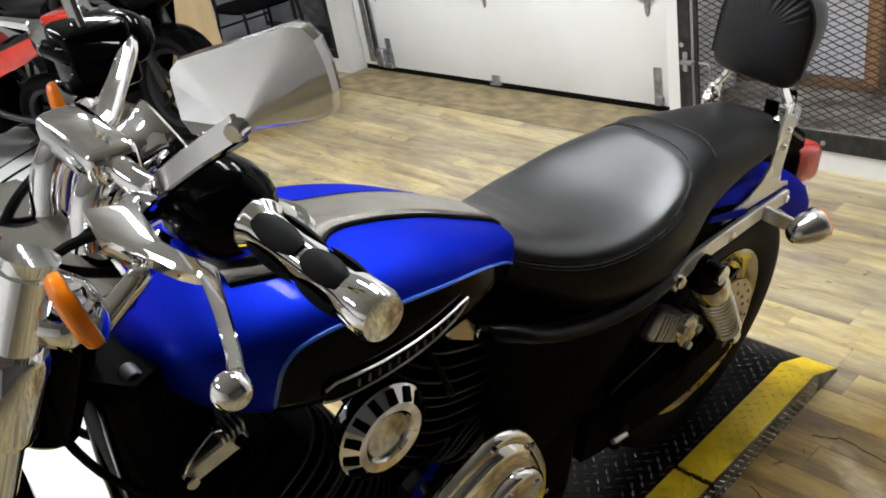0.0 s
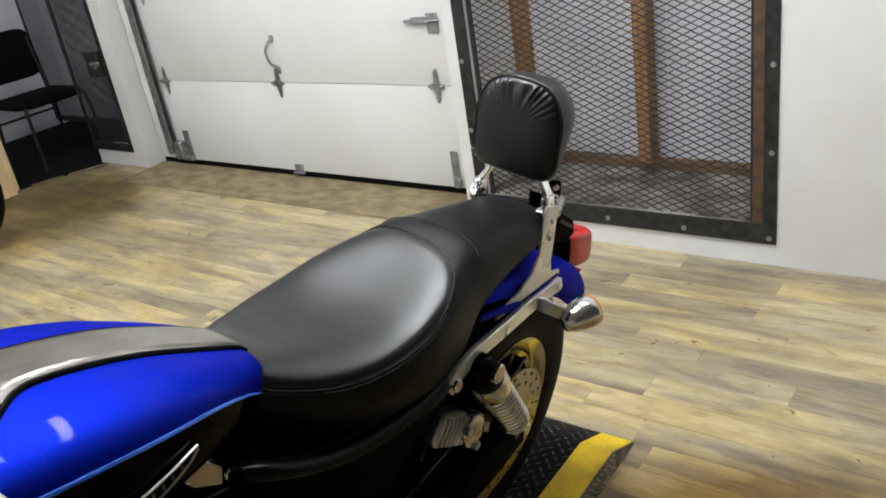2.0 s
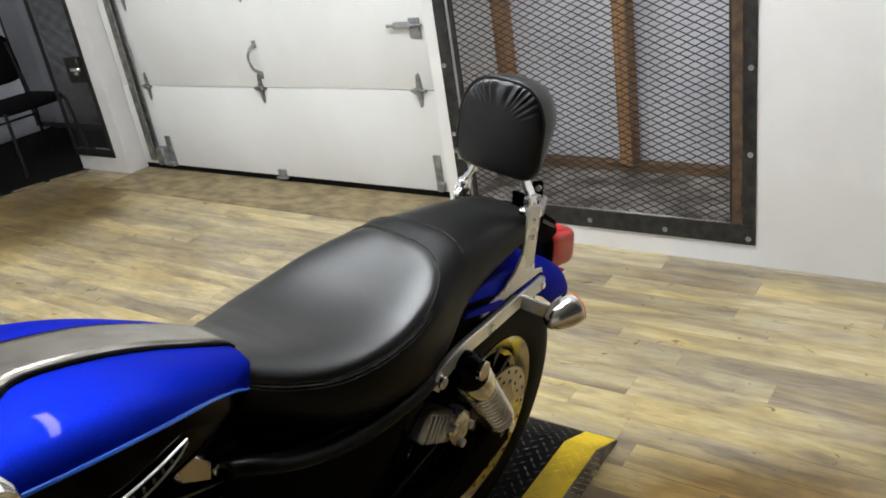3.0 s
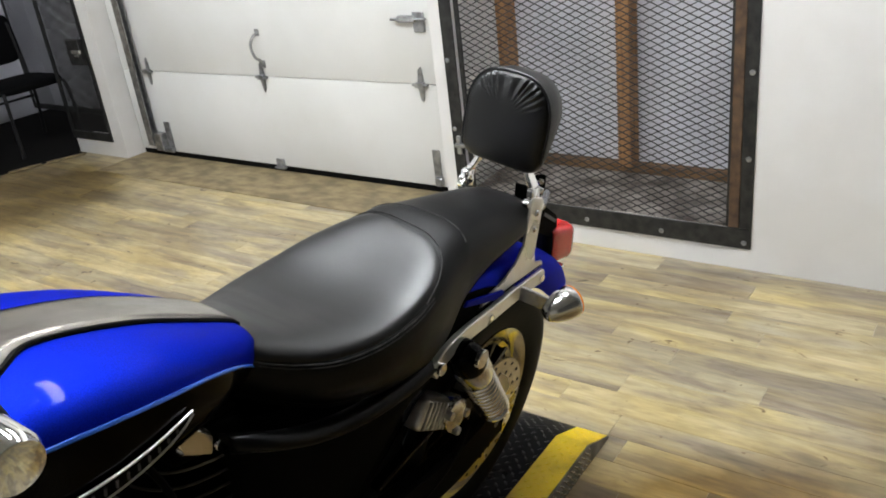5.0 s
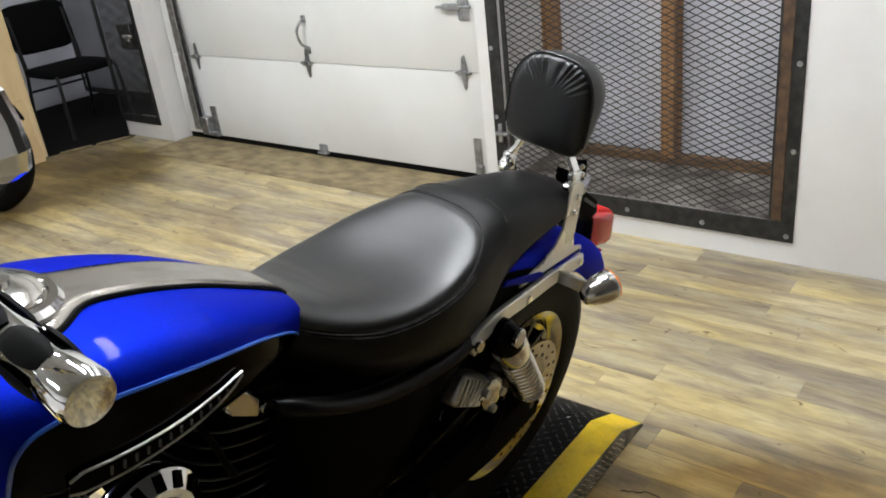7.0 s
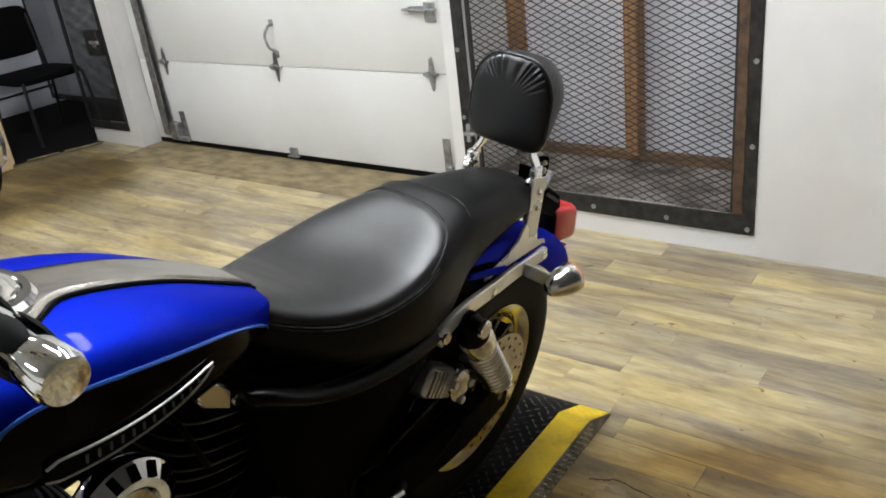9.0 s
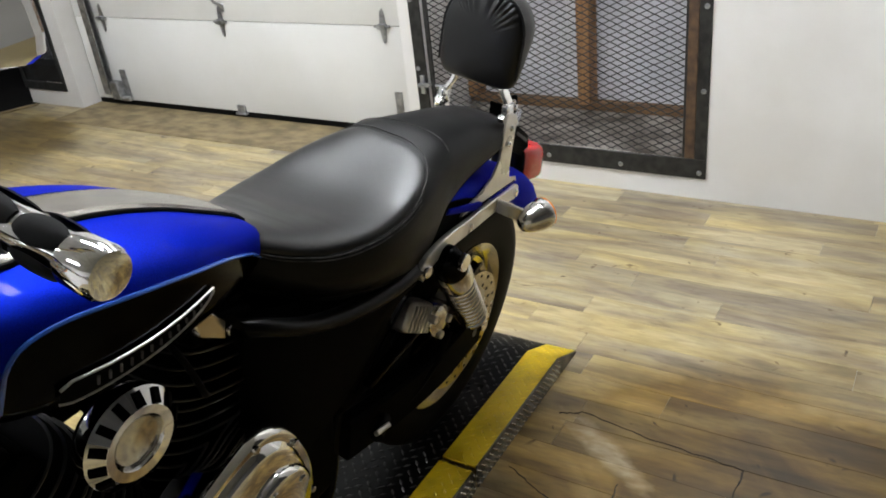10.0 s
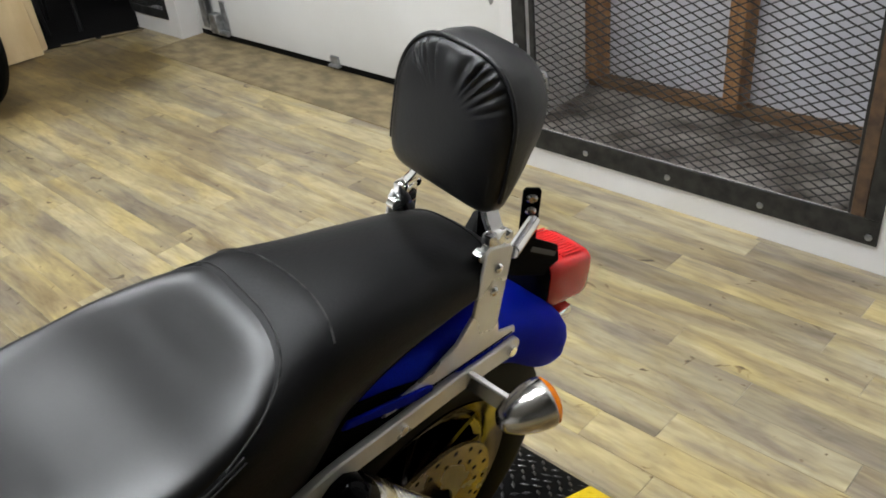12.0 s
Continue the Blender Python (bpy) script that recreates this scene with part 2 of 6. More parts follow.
M_PLYTH = material("worn_plywood", (0.29, 0.225, 0.12), 0.6, color2=(0.14, 0.106, 0.056), scale=11, stretch=(1.4, 0.7, 1), bump=0.12, rough_vary=0.12)
M_PLY = material("pale_plywood", (0.72, 0.55, 0.31), 0.6, color2=(0.60, 0.43, 0.22), scale=4, stretch=(2.5, 2.5, 0.5), bump=0.06)
M_MAT = material("black_floor_mat", (0.006, 0.0055, 0.005), 0.85, spec=0.1, scale=40, bump=0.3)
M_FABRIC = material("black_fabric", (0.004, 0.004, 0.0045), 0.9, spec=0.08, scale=120, bump=0.3, bump_scale=400)
M_BLKTUBE = material("black_tube", (0.015, 0.015, 0.016), 0.35, 0.2)
M_PLATE = material("black_tread_plate", (0.005, 0.0049, 0.0047), 0.34, 0.0, spec=0.05, color2=(0.004, 0.004, 0.004), scale=14, rough_vary=0.15, bump=0.1)
# lighter than the deck: glints on the raised bars put into the colour
M_TREAD = material("glint_tread_bars", (0.05, 0.049, 0.047), 0.30, 0.5, color2=(0.01, 0.01, 0.01), scale=9)
M_YELLOW = material("yellow_paint", (0.72, 0.50, 0.010), 0.38, 0.0, color2=(0.36, 0.235, 0.012), scale=9, bump=0.12, rough_vary=0.12, contrast=(0.25, 0.5))
M_ALUTREAD = material("bare_tread_plate", (0.22, 0.21, 0.195), 0.42, 0.9, color2=(0.10, 0.092, 0.08), scale=18, rough_vary=0.12)
M_BLUE = material("blue_lacquer", (0.003, 0.015, 0.37), 0.56, 0.86, color2=(0.0025, 0.011, 0.28), scale=600, coat=0.07, detail=2)
M_BLUE.node_tree.nodes["Principled BSDF"].inputs["Coat Roughness"].default_value = 0.03
M_BLUE.node_tree.nodes["Principled BSDF"].inputs["Specular Tint"].default_value = (0.10, 0.25, 1.0, 1)
M_BLACKPAINT = material("black_lacquer", (0.0015, 0.0015, 0.0017), 0.10, spec=0.05)
M_PIN = material("light_blue_line", (0.03, 0.11, 0.50), 0.25, coat=0.6)
M_CHROME = material("chrome", (0.90, 0.90, 0.90), 0.06, 1.0, color2=(0.85, 0.85, 0.84), scale=6, rough_vary=0.03)
M_SATIN = material("satin_silver", (0.36, 0.335, 0.30), 0.24, 0.95, color2=(0.27, 0.25, 0.22), scale=4, stretch=(0.5, 14, 14), rough_vary=0.08)
M_POLISH = material("polished_aluminium", (0.70, 0.69, 0.66), 0.16, 1.0, color2=(0.58, 0.56, 0.52), scale=18, rough_vary=0.06)
M_CAST = material("cast_aluminium", (0.60, 0.59, 0.57), 0.33, 0.95, color2=(0.42, 0.41, 0.39), scale=40, bump=0.1)
M_ENGBLK = material("wrinkle_black", (0.002, 0.002, 0.002), 0.6, 0.0, spec=0.02, scale=60, bump=0.2, bump_scale=500)
M_RUBBER = material("rubber", (0.004, 0.004, 0.004), 0.6, spec=0.06, scale=30, bump=0.08)
M_SADDLE = saddle_material()
M_LEATHER = material("black_leather", (0.0035, 0.0035, 0.0037), 0.46, color2=(0.0025, 0.0025, 0.0027), scale=14, bump=0.10, bump_scale=260, rough_vary=0.09, spec=0.17)
M_LEATHER2 = material("black_vinyl", (0.006, 0.006, 0.0063), 0.40, color2=(0.004, 0.004, 0.0043), spec=0.42, scale=16, bump=0.08, bump_scale=240, rough_vary=0.07)
M_THREAD = material("thread", (0.055, 0.054, 0.052), 0.7, color2=(0.010, 0.010, 0.010), scale=60, spec=0.2)
M_AMBER = glassy("amber_plastic", (1.0, 0.25, 0.006), 0.12, 0.15)
M_RED = glassy("red_plastic", (0.70, 0.02, 0.02), 0.15, 0.08)
M_REDPAINT = material("red_paint", (0.50, 0.022, 0.008), 0.25, coat=0.8)
M_CLEAR = glassy("clear_lens", (0.85, 0.87, 0.88), 0.03, 0.9)
M_MIRROR = material("mirror_glass", (0.9, 0.9, 0.9), 0.015, 1.0, scale=1)
M_GREYPLATE = material("grey_plate", (0.09, 0.09, 0.095), 0.5, 0.2)
M_LAMPTUBE = lamp_material("lamp_diffuser", (0.93, 0.965, 1.0), 88.0)
M_MOULD = material("black_moulded_plastic", (0.002, 0.002, 0.0021), 0.30, color2=(0.0015, 0.0015, 0.0015), spec=0.11, scale=20, rough_vary=0.05)
M_DISC = material("worn_brake_steel", (0.34, 0.28, 0.20), 0.26, 1.0, color2=(0.24, 0.20, 0.14), scale=18, rough_vary=0.1)
M_FIN = material("machined_fin_edge", (0.09, 0.088, 0.085), 0.35, 0.9, scale=40)
M_LEDGE = material("dirty_concrete", (0.34, 0.31, 0.28), 0.8, color2=(0.07, 0.055, 0.042), scale=7, bump=0.3, bump_scale=70)
M_ALU = material("bright_satin_steel", (0.84, 0.83, 0.81), 0.20, 1.0, color2=(0.72, 0.71, 0.69), scale=14, rough_vary=0.08)
M_STRUT = material("cast_silver_finish", (0.86, 0.85, 0.82), 0.28, 0.55, color2=(0.74, 0.72, 0.69), scale=14, rough_vary=0.08)
M_RIM = material("polished_rim_metal", (0.44, 0.40, 0.31), 0.14, 1.0, color2=(0.30, 0.28, 0.23), scale=12, rough_vary=0.06)
# floor colour with the strong light of the far end painted in
M_PALE = material("pale_lit_floor", (0.66, 0.66, 0.65), 0.5, color2=(0.52, 0.515, 0.50), scale=3, bump=0.1, bump_scale=60, rough_vary=0.1)
M_CRACK = material("dark_grime", (0.03, 0.022, 0.014), 0.85, color2=(0.015, 0.011, 0.008), scale=60)
M_WHITEMETAL = material("white_enamel", (0.8, 0.8, 0.78), 0.4)


# ---- building helpers ----
def part(name, bm, mat, parent=None, label="", angle=38, smooth=True):
    """Link a bmesh as one mesh object under a thing or a part."""
    me = bpy.data.meshes.new(name)
    bm.to_mesh(me)
    bm.free()
    me.materials.append(mat)
    if smooth:
        me.polygons.foreach_set("use_smooth", [True] * len(me.polygons))
        me.set_sharp_from_angle(angle=radians(angle))
    ob = new(name, me)
    if parent is not None:
        ob.parent = parent
    if label:
        ob["label"] = label
    return ob


def thing(name, m, label, category, group="", kind=""):
    ob = new(name)
    ob.empty_display_size = 0.1
    ob.matrix_basis = m
    return tagged(ob, label, category, group, kind)


def solid(name, bm, mat, label, category, group="", kind="", angle=38):
    return tagged(part(name, bm, mat, None, "", angle), label, category, group, kind)


def box(x0, x1, y0, y1, z0, z1, bevel=0.0, seg=2, bm=None, m=None):
    own = bmesh.new()
    bmesh.ops.create_cube(own, size=1.0)
    bmesh.ops.transform(own, matrix=Matrix.Translation(((x0 + x1) / 2, (y0 + y1) / 2, (z0 + z1) / 2)) @ Matrix.Diagonal((x1 - x0, y1 - y0, z1 - z0, 1)), verts=own.verts)
    if bevel:
        bmesh.ops.bevel(own, geom=own.edges[:], offset=bevel, segments=seg, profile=0.5, affect="EDGES")
    if m is not None:
        bmesh.ops.transform(own, matrix=m, verts=own.verts)
    return join(bm, own)


def join(bm, own):
    if bm is None:
        return own
    me = bpy.data.meshes.new("join")
    own.to_mesh(me)
    own.free()
    bm.from_mesh(me)
    bpy.data.meshes.remove(me)
    return bm


def rings(loops, close=True, cap=True, bm=None):
    """Skin a list of loops with equal counts."""
    bm = bm or bmesh.new()
    rows = [[bm.verts.new(p) for p in loop] for loop in loops]
    n = len(rows[0])
    for a, b in zip(rows, rows[1:]):
        for i in range(n if close else n - 1):
            j = (i + 1) % n
            bm.faces.new((a[i], a[j], b[j], b[i]))
    if cap and close:
        bm.faces.new(rows[0][::-1])
        bm.faces.new(rows[-1])
    bmesh.ops.recalc_face_normals(bm, faces=bm.faces[:])
    return bm


def smooth_line(pts, n=8):
    """Catmull-Rom points through pts."""
    p = [Vector(q) for q in pts]
    p = [p[0] * 2 - p[1]] + p + [p[-1] * 2 - p[-2]]
    out = []
    for a, b, c, d in zip(p, p[1:], p[2:], p[3:]):
        for k in range(n):
            t = k / n
            out.append(0.5 * (2 * b + (c - a) * t + (2 * a - 5 * b + 4 * c - d) * t * t + (3 * b - a - 3 * c + d) * t ** 3))
    return out + [p[-2]]


def tube(pts, r, seg=10, bm=None, flat=None, up=(0, 0, 1), close=False):
    """Sweep a round (or a flat, (half width, half height)) section along pts. r: radius or a list."""
    pts = [Vector(p) for p in pts]
    loops, n = [], len(pts)
    ref = Vector(up)
    for i, p in enumerate(pts):
        if close:
            d = pts[(i + 1) % n] - pts[i - 1]
        else:
            d = pts[min(i + 1, n - 1)] - pts[max(i - 1, 0)]
        d.normalize()
        side = d.cross(ref)
        if side.length < 1e-3:
            side = d.cross(Vector((1, 0, 0)))
        side.normalize()
        top = side.cross(d)
        rr = r[i] if isinstance(r, (list, tuple)) else r
        if flat:
            hw, hh = flat
            c = min(hw, hh) * 0.35
            sec = [(hw, -hh + c), (hw, hh - c), (hw - c, hh), (-hw + c, hh), (-hw, hh - c), (-hw, -hh + c), (-hw + c, -hh), (hw - c, -hh)]
            loops.append([p + side * (a * rr) + top * (b * rr) for a, b in sec])
        else:
            loops.append([p + side * (rr * math.cos(2 * math.pi * k / seg)) + top * (rr * math.sin(2 * math.pi * k / seg)) for k in range(seg)])
    if close:
        loops.append(loops[0])
    return rings(loops, True, not close, bm)


def lathe(profile, origin=(0, 0, 0), axis=(0, 0, 1), seg=32, bm=None, cap=True):
    """Turn (radius, height) pairs round an axis."""
    q = Vector(axis).normalized().to_track_quat("Z", "Y").to_matrix()
    o = Vector(origin)
    loops = [[o + q @ Vector((r * math.cos(2 * math.pi * k / seg), r * math.sin(2 * math.pi * k / seg), h)) for k in range(seg)] for r, h in profile]
    return rings(loops, True, cap, bm)


def cyl(a, b, r, seg=16, bevel=0.0, bm=None):
    a, b = Vector(a), Vector(b)
    h = (b - a).length
    e = bevel or min(r, h) * 0.15
    return lathe([(r - e, 0), (r, e), (r, h - e), (r - e, h)], a, b - a, seg, bm)


def plate(outline, t, origin=(0, 0, 0), ax=(1, 0, 0), ay=(0, 0, 1), bm=None, bevel=0.0):
    """A flat outline of (a, b) pairs in the plane of ax and ay, t thick to both sides."""
    own = bmesh.new()
    ax, ay, o = Vector(ax), Vector(ay), Vector(origin)
    nrm = ax.cross(ay).normalized()
    lo = [own.verts.new(o + ax * a + ay * b - nrm * t / 2) for a, b in outline]
    hi = [own.verts.new(o + ax * a + ay * b + nrm * t / 2) for a, b in outline]
    n = len(lo)
    own.faces.new(lo[::-1])
    own.faces.new(hi)
    for i in range(n):
        own.faces.new((lo[i], lo[(i + 1) % n], hi[(i + 1) % n], hi[i]))
    bmesh.ops.recalc_face_normals(own, faces=own.faces[:])
    if bevel:
        bmesh.ops.bevel(own, geom=own.edges[:], offset=bevel, segments=1, affect="EDGES")
    return join(bm, own)


def interp(x, table):
    """Smooth interpolation in rows of (x, a, b, ...)."""
    xs = [r[0] for r in table]
    out = []
    for k in range(1, len(table[0])):
        ys = [r[k] for r in table]
        if x <= xs[0]:
            out.append(ys[0])
            continue
        if x >= xs[-1]:
            out.append(ys[-1])
            continue
        i = max(j for j in range(len(xs) - 1) if xs[j] <= x)
        t = (x - xs[i]) / (xs[i + 1] - xs[i])
        m0 = (ys[i + 1] - ys[i - 1]) / (xs[i + 1] - xs[i - 1]) if i > 0 else (ys[1] - ys[0]) / (xs[1] - xs[0])
        m1 = (ys[i + 2] - ys[i]) / (xs[i + 2] - xs[i]) if i + 2 < len(xs) else (ys[-1] - ys[-2]) / (xs[-1] - xs[-2])
        h = xs[i + 1] - xs[i]
        out.append((2 * t ** 3 - 3 * t * t + 1) * ys[i] + (t ** 3 - 2 * t * t + t) * h * m0 + (-2 * t ** 3 + 3 * t * t) * ys[i + 1] + (t ** 3 - t * t) * h * m1)
    return out


def from_arrays(name, verts, faces, mat, parent=None, smooth=False):
    me = bpy.data.meshes.new(name)
    me.from_pydata([tuple(v) for v in verts], [], [tuple(f) for f in faces])
    me.materials.append(mat)
    if smooth:
        me.polygons.foreach_set("use_smooth", [True] * len(me.polygons))
    ob = new(name, me)
    if parent is not None:
        ob.parent = parent
    return ob


# ---- the shell of the room ----
WX, LWX, DX = 3.185, 3.36, 3.48          # faces of the walls beside the roller door, and of the door itself
DY0, DY1 = 4.06, 6.69                    # the door opening
GY0, GY1, GZ0, GZ1 = 2.75, 4.0, 0.085, 2.05   # the mesh gate, outside of its frame
H = 2.9
SOUTH, NORTH, WEST = -1.6, 11.2, -3.4


def structure(name, bm, mat, label, category, angle=38):
    return solid(name, bm, mat, label, category, kind="structure", angle=angle)


subfloor = structure("floor", box(WEST, 4.2, SOUTH, NORTH, -0.12, -0.004), M_CONC, "grey concrete slab under worn vinyl planks", "floor")
bm = box(WX, WX + 0.12, 2.03, GY0 + 0.04, 0, H)
box(WX, WX + 0.12, GY1 - 0.05, DY0, 0, H, bm=bm)
box(WX, WX + 0.12, GY0 + 0.04, GY1 - 0.05, 0, GZ0 + 0.075, bm=bm)
box(WX, WX + 0.12, GY0 + 0.04, GY1 - 0.05, GZ1 - 0.05, H, bm=bm)
structure("wall_east", bm, M_WALL, "white painted wall with a mesh gate set into it", "wall")
bm = box(LWX, LWX + 0.14, DY1, 6.80, 0, H)
box(LWX, LWX + 0.14, 6.80, 7.22, 0, 0.10, bm=bm)
box(LWX, LWX + 0.14, 6.80, 8.75, 2.10, H, bm=bm)
box(LWX, LWX + 0.14, 8.75, NORTH, 0, H, bm=bm)
structure("wall_east_2", bm, M_WALL, "white painted wall beside a dark mesh gate", "wall")
structure("wall_header", box(WX + 0.02, DX + 0.1, DY0, DY1, 2.17, H), M_WALL, "white painted wall over the roller door", "wall")
bm = box(WX + 0.12, DX + 0.06, DY0 - 0.10, DY0 + 0.002, 0, H)
structure("jamb_1", bm, M_WALL, "white painted door jamb", "door jamb")
bm = box(LWX + 0.14, DX + 0.12, DY1, DY1 + 0.09, 0, H)
structure("jamb_2", bm, M_JAMB, "warm white painted door jamb", "door jamb")
structure("wall_pier", box(2.565, 3.34, 0.9, 2.03, 0, H, 0.006, 1), M_WALL, "white painted pier at the end of the wall", "wall")
# walls and ceiling added to close the room and shape its reflections
structure("wall_south", box(WEST, 3.4, SOUTH - 0.15, SOUTH, 0, H), M_BACKWALL, "plain wall added to close the room", "wall")
structure("wall_south_2", box(3.2, 3.35, SOUTH, 0.9, 0, H), M_BACKWALL, "plain wall added to close the room", "wall")
structure("wall_north", box(WEST, 4.2, NORTH, NORTH + 0.15, 0, H), M_WALL, "plain wall added to close the room", "wall")
structure("wall_west", box(WEST - 0.15, WEST, SOUTH, NORTH, 0, H), M_WALL, "plain wall added to close the room", "wall")
structure("ceiling", box(WEST - 0.15, 4.2, SOUTH - 0.15, NORTH + 0.15, H, H + 0.1), M_CEIL, "plain grey ceiling added out of view to close the room", "ceiling")

# the framed bay behind the mesh gate
bm = box(3.66, 3.70, 2.4, 4.06, 0.0, 2.4)
structure("bay_panel", bm, M_PANEL, "grey sheet panel behind open wall studs", "wall panel")
structure("bay_floor", box(WX + 0.004, 3.66, 2.4, 4.06, 0.0, 0.164), M_LEDGE, "dark dirty concrete ledge behind the mesh gate", "ledge")
structure("bay_side_1", box(WX + 0.12, 3.66, 2.36, 2.4, 0, 2.4), M_PANEL, "grey side of the framed bay", "wall panel")
structure("bay_side_2", box(WX + 0.12, 3.66, 3.99, 4.06, 0.164, 2.4), M_PANEL, "grey side of the framed bay", "wall panel")
structure("bay_top", box(WX + 0.12, 3.66, 2.4, 4.06, 2.4, 2.44), M_PANEL, "grey top of the framed bay", "wall panel")
solid("bottom_plate", box(3.60, 3.66, 2.4, 3.99, 0.164, 0.20, 0.003, 1), M_SILL, "dark stained timber plate at the foot of the studs", "timber", kind="structure")
stud = solid("wall_stud", box(-0.045, 0.045, -0.030, 0.030, 0.0, 2.18, 0.004, 1), M_STUD, "orange-brown timber stud behind a mesh gate", "timber", "studs behind the gate")
stud.matrix_basis = pose(3.612, 3.39, 0.20)
copy_thing(stud, pose(3.612, 3.957, 0.20))
copy_thing(stud, pose(3.612, 2.80, 0.20))


# ---- mesh gates ----
def expanded(y0, y1, z0, z1, py, pz, w, t, parent, name="mesh"):
    """Expanded metal: crossing zigzag strands, each of them a flat bar."""
    vs, fs = [], []
    n = int((y1 - y0) / (py / 2))
    rows = int((z1 - z0) / pz)
    for r in range(rows):
        for flip in (0, 1):
            first = len(vs)
            for j in range(n + 1):
                y = y0 + j * py / 2
                up = (j % 2) if flip == 0 else -(j % 2)
                z = z0 + (r + 0.5) * pz + up * pz / 2
                dx = 0.0012 * (1 if flip else -1)
                for a, b in ((-t, -w), (t, -w), (t, w), (-t, w)):
                    vs.append((a + dx, y, z + b))
            for j in range(n):
                a = first + 4 * j
                for k in range(4):
                    fs.append((a + k, a + (k + 1) % 4, a + 4 + (k + 1) % 4, a + 4 + k))
    return from_arrays(name, vs, fs, M_MESH, parent)


def bolt_head(r=0.010):
    return lathe([(r, 0), (r, 0.002), (r * 0.85, r * 0.45), (r * 0.4, r * 0.62)], (0, 0, 0), (-1, 0, 0), 12)


def mesh_gate(x, y0, y1, z0, z1, bar, label, py, pz, w, bolts=True):
    g = thing("mesh_gate", pose(x, 0, 0), label, "gate")
    bm = box(-0.009, 0.0, y0, y1, z0, z0 + bar * 1.4, 0.0015, 1)
    box(-0.009, 0.0, y0, y1, z1 - bar, z1, 0.0015, 1, bm)
    box(-0.009, 0.0, y0, y0 + bar * 0.78, z0 + bar * 1.4, z1 - bar, 0.0015, 1, bm)
    box(-0.009, 0.0, y1 - bar, y1, z0 + bar * 1.4, z1 - bar, 0.0015, 1, bm)
    part("frame", bm, M_STEELBLK, g, "blackened steel flat-bar frame")
    expanded(y0 + bar * 0.7, y1 - bar * 0.8, z0 + bar * 1.3, z1 - bar * 0.9, py, pz, w, 0.0014, g).matrix_basis = pose(0.006, 0, 0)
    return g


gate = mesh_gate(WX, GY0, GY1, GZ0, GZ1, 0.055, "expanded steel mesh gate in a blackened flat-bar frame", 0.0560, 0.0262, 0.0020)
part("edge_bar", box(-0.004, 0.020, 2.794, 2.832, GZ0 + 0.075, GZ1 - 0.05, 0.002, 1), M_RUST, gate, "rusty brown angle along the frame")
part("edge_bar", box(0.0, 0.012, 2.829, 2.842, GZ0 + 0.075, GZ1 - 0.05, 0.002, 1), M_STEELBLK, gate)
part("edge_bar", box(0.0, 0.012, 3.915, 3.935, GZ0 + 0.075, GZ1 - 0.05, 0.002, 1), M_STEELBLK, gate)
me_bolt = None
for y, z in [(2.773, 0.109), (3.080, 0.112), (3.387, 0.116), (3.70, 0.118), (3.975, 0.118), (2.768, 0.427), (2.768, 0.728), (2.768, 1.03), (2.768, 1.34), (3.984, 0.448), (3.984, 0.739), (3.984, 1.04), (3.984, 1.35)]:
    if me_bolt is None:
        b = part("bolt_head", bolt_head(), M_GALV, gate, "zinc bolt head")
        me_bolt = b.data
    else:
        b = new("bolt_head", me_bolt)
        b.parent = gate
    b.matrix_basis = pose(-0.009, y, z)
bm = box(-0.030, -0.006, 3.925, 3.985, 0.372, 0.386, 0.002, 1)
tube([(-0.016, 3.90, 0.38), (-0.016, 3.86, 0.38), (-0.016, 3.85, 0.365), (-0.016, 3.85, 0.325)], 0.006, 8, bm)
box(-0.02, -0.008, 3.955, 3.975, 0.34, 0.42, 0.002, 1, bm)
part("latch", bm, M_GALV, gate, "zinc slide latch with a bent handle")
gate2 = mesh_gate(LWX, 6.80, 7.24, 0.10, 2.05, 0.038, "narrow dark mesh gate with a black lock box beside the chairs", 0.034, 0.0180, 0.0010)
part("lock_box", box(-0.035, 0.0, 6.835, 6.97, 0.60, 0.76, 0.004, 1), M_STEELBLK, gate2, "black lock box")
bm = box(-0.05, -0.035, 6.82, 6.91, 0.675, 0.70, 0.003, 1)
box(-0.046, -0.036, 6.85, 6.89, 0.65, 0.675, 0.002, 1, bm)
part("latch", bm, M_POLISH, gate2, "bright metal latch")
structure("bay_panel_2", box(4.13, 4.17, 6.78, 8.85, 0, 2.4), M_PANEL, "grey sheet panel behind the dark gate", "wall panel")
structure("bay_side_3", box(LWX + 0.14, 4.13, 8.75, 8.85, 0, 2.4), M_PANEL, "grey side of the bay", "wall panel")
structure("bay_floor_2", box(LWX + 0.14, 4.13, 6.78, 8.75, -0.004, 0.004), M_CONC, "dusty concrete behind the dark gate", "ledge")
structure("bay_top_2", box(LWX + 0.14, 4.17, 6.78, 8.85, 2.4, 2.44), M_PANEL, "grey top of the bay", "wall panel")
copy_thing(stud, pose(4.07, 7.40, 0.004))
gate3 = mesh_gate(3.93, 6.85, 8.70, 0.06, 2.05, 0.030, "dark mesh screen standing behind the chairs", 0.034, 0.0180, 0.0011)
gate3.name = "mesh_screen"
structure("bay_side_4", box(DX + 0.12, 4.13, 6.68, 6.78, 0, 2.4), M_PANEL, "grey side of the bay", "wall panel")


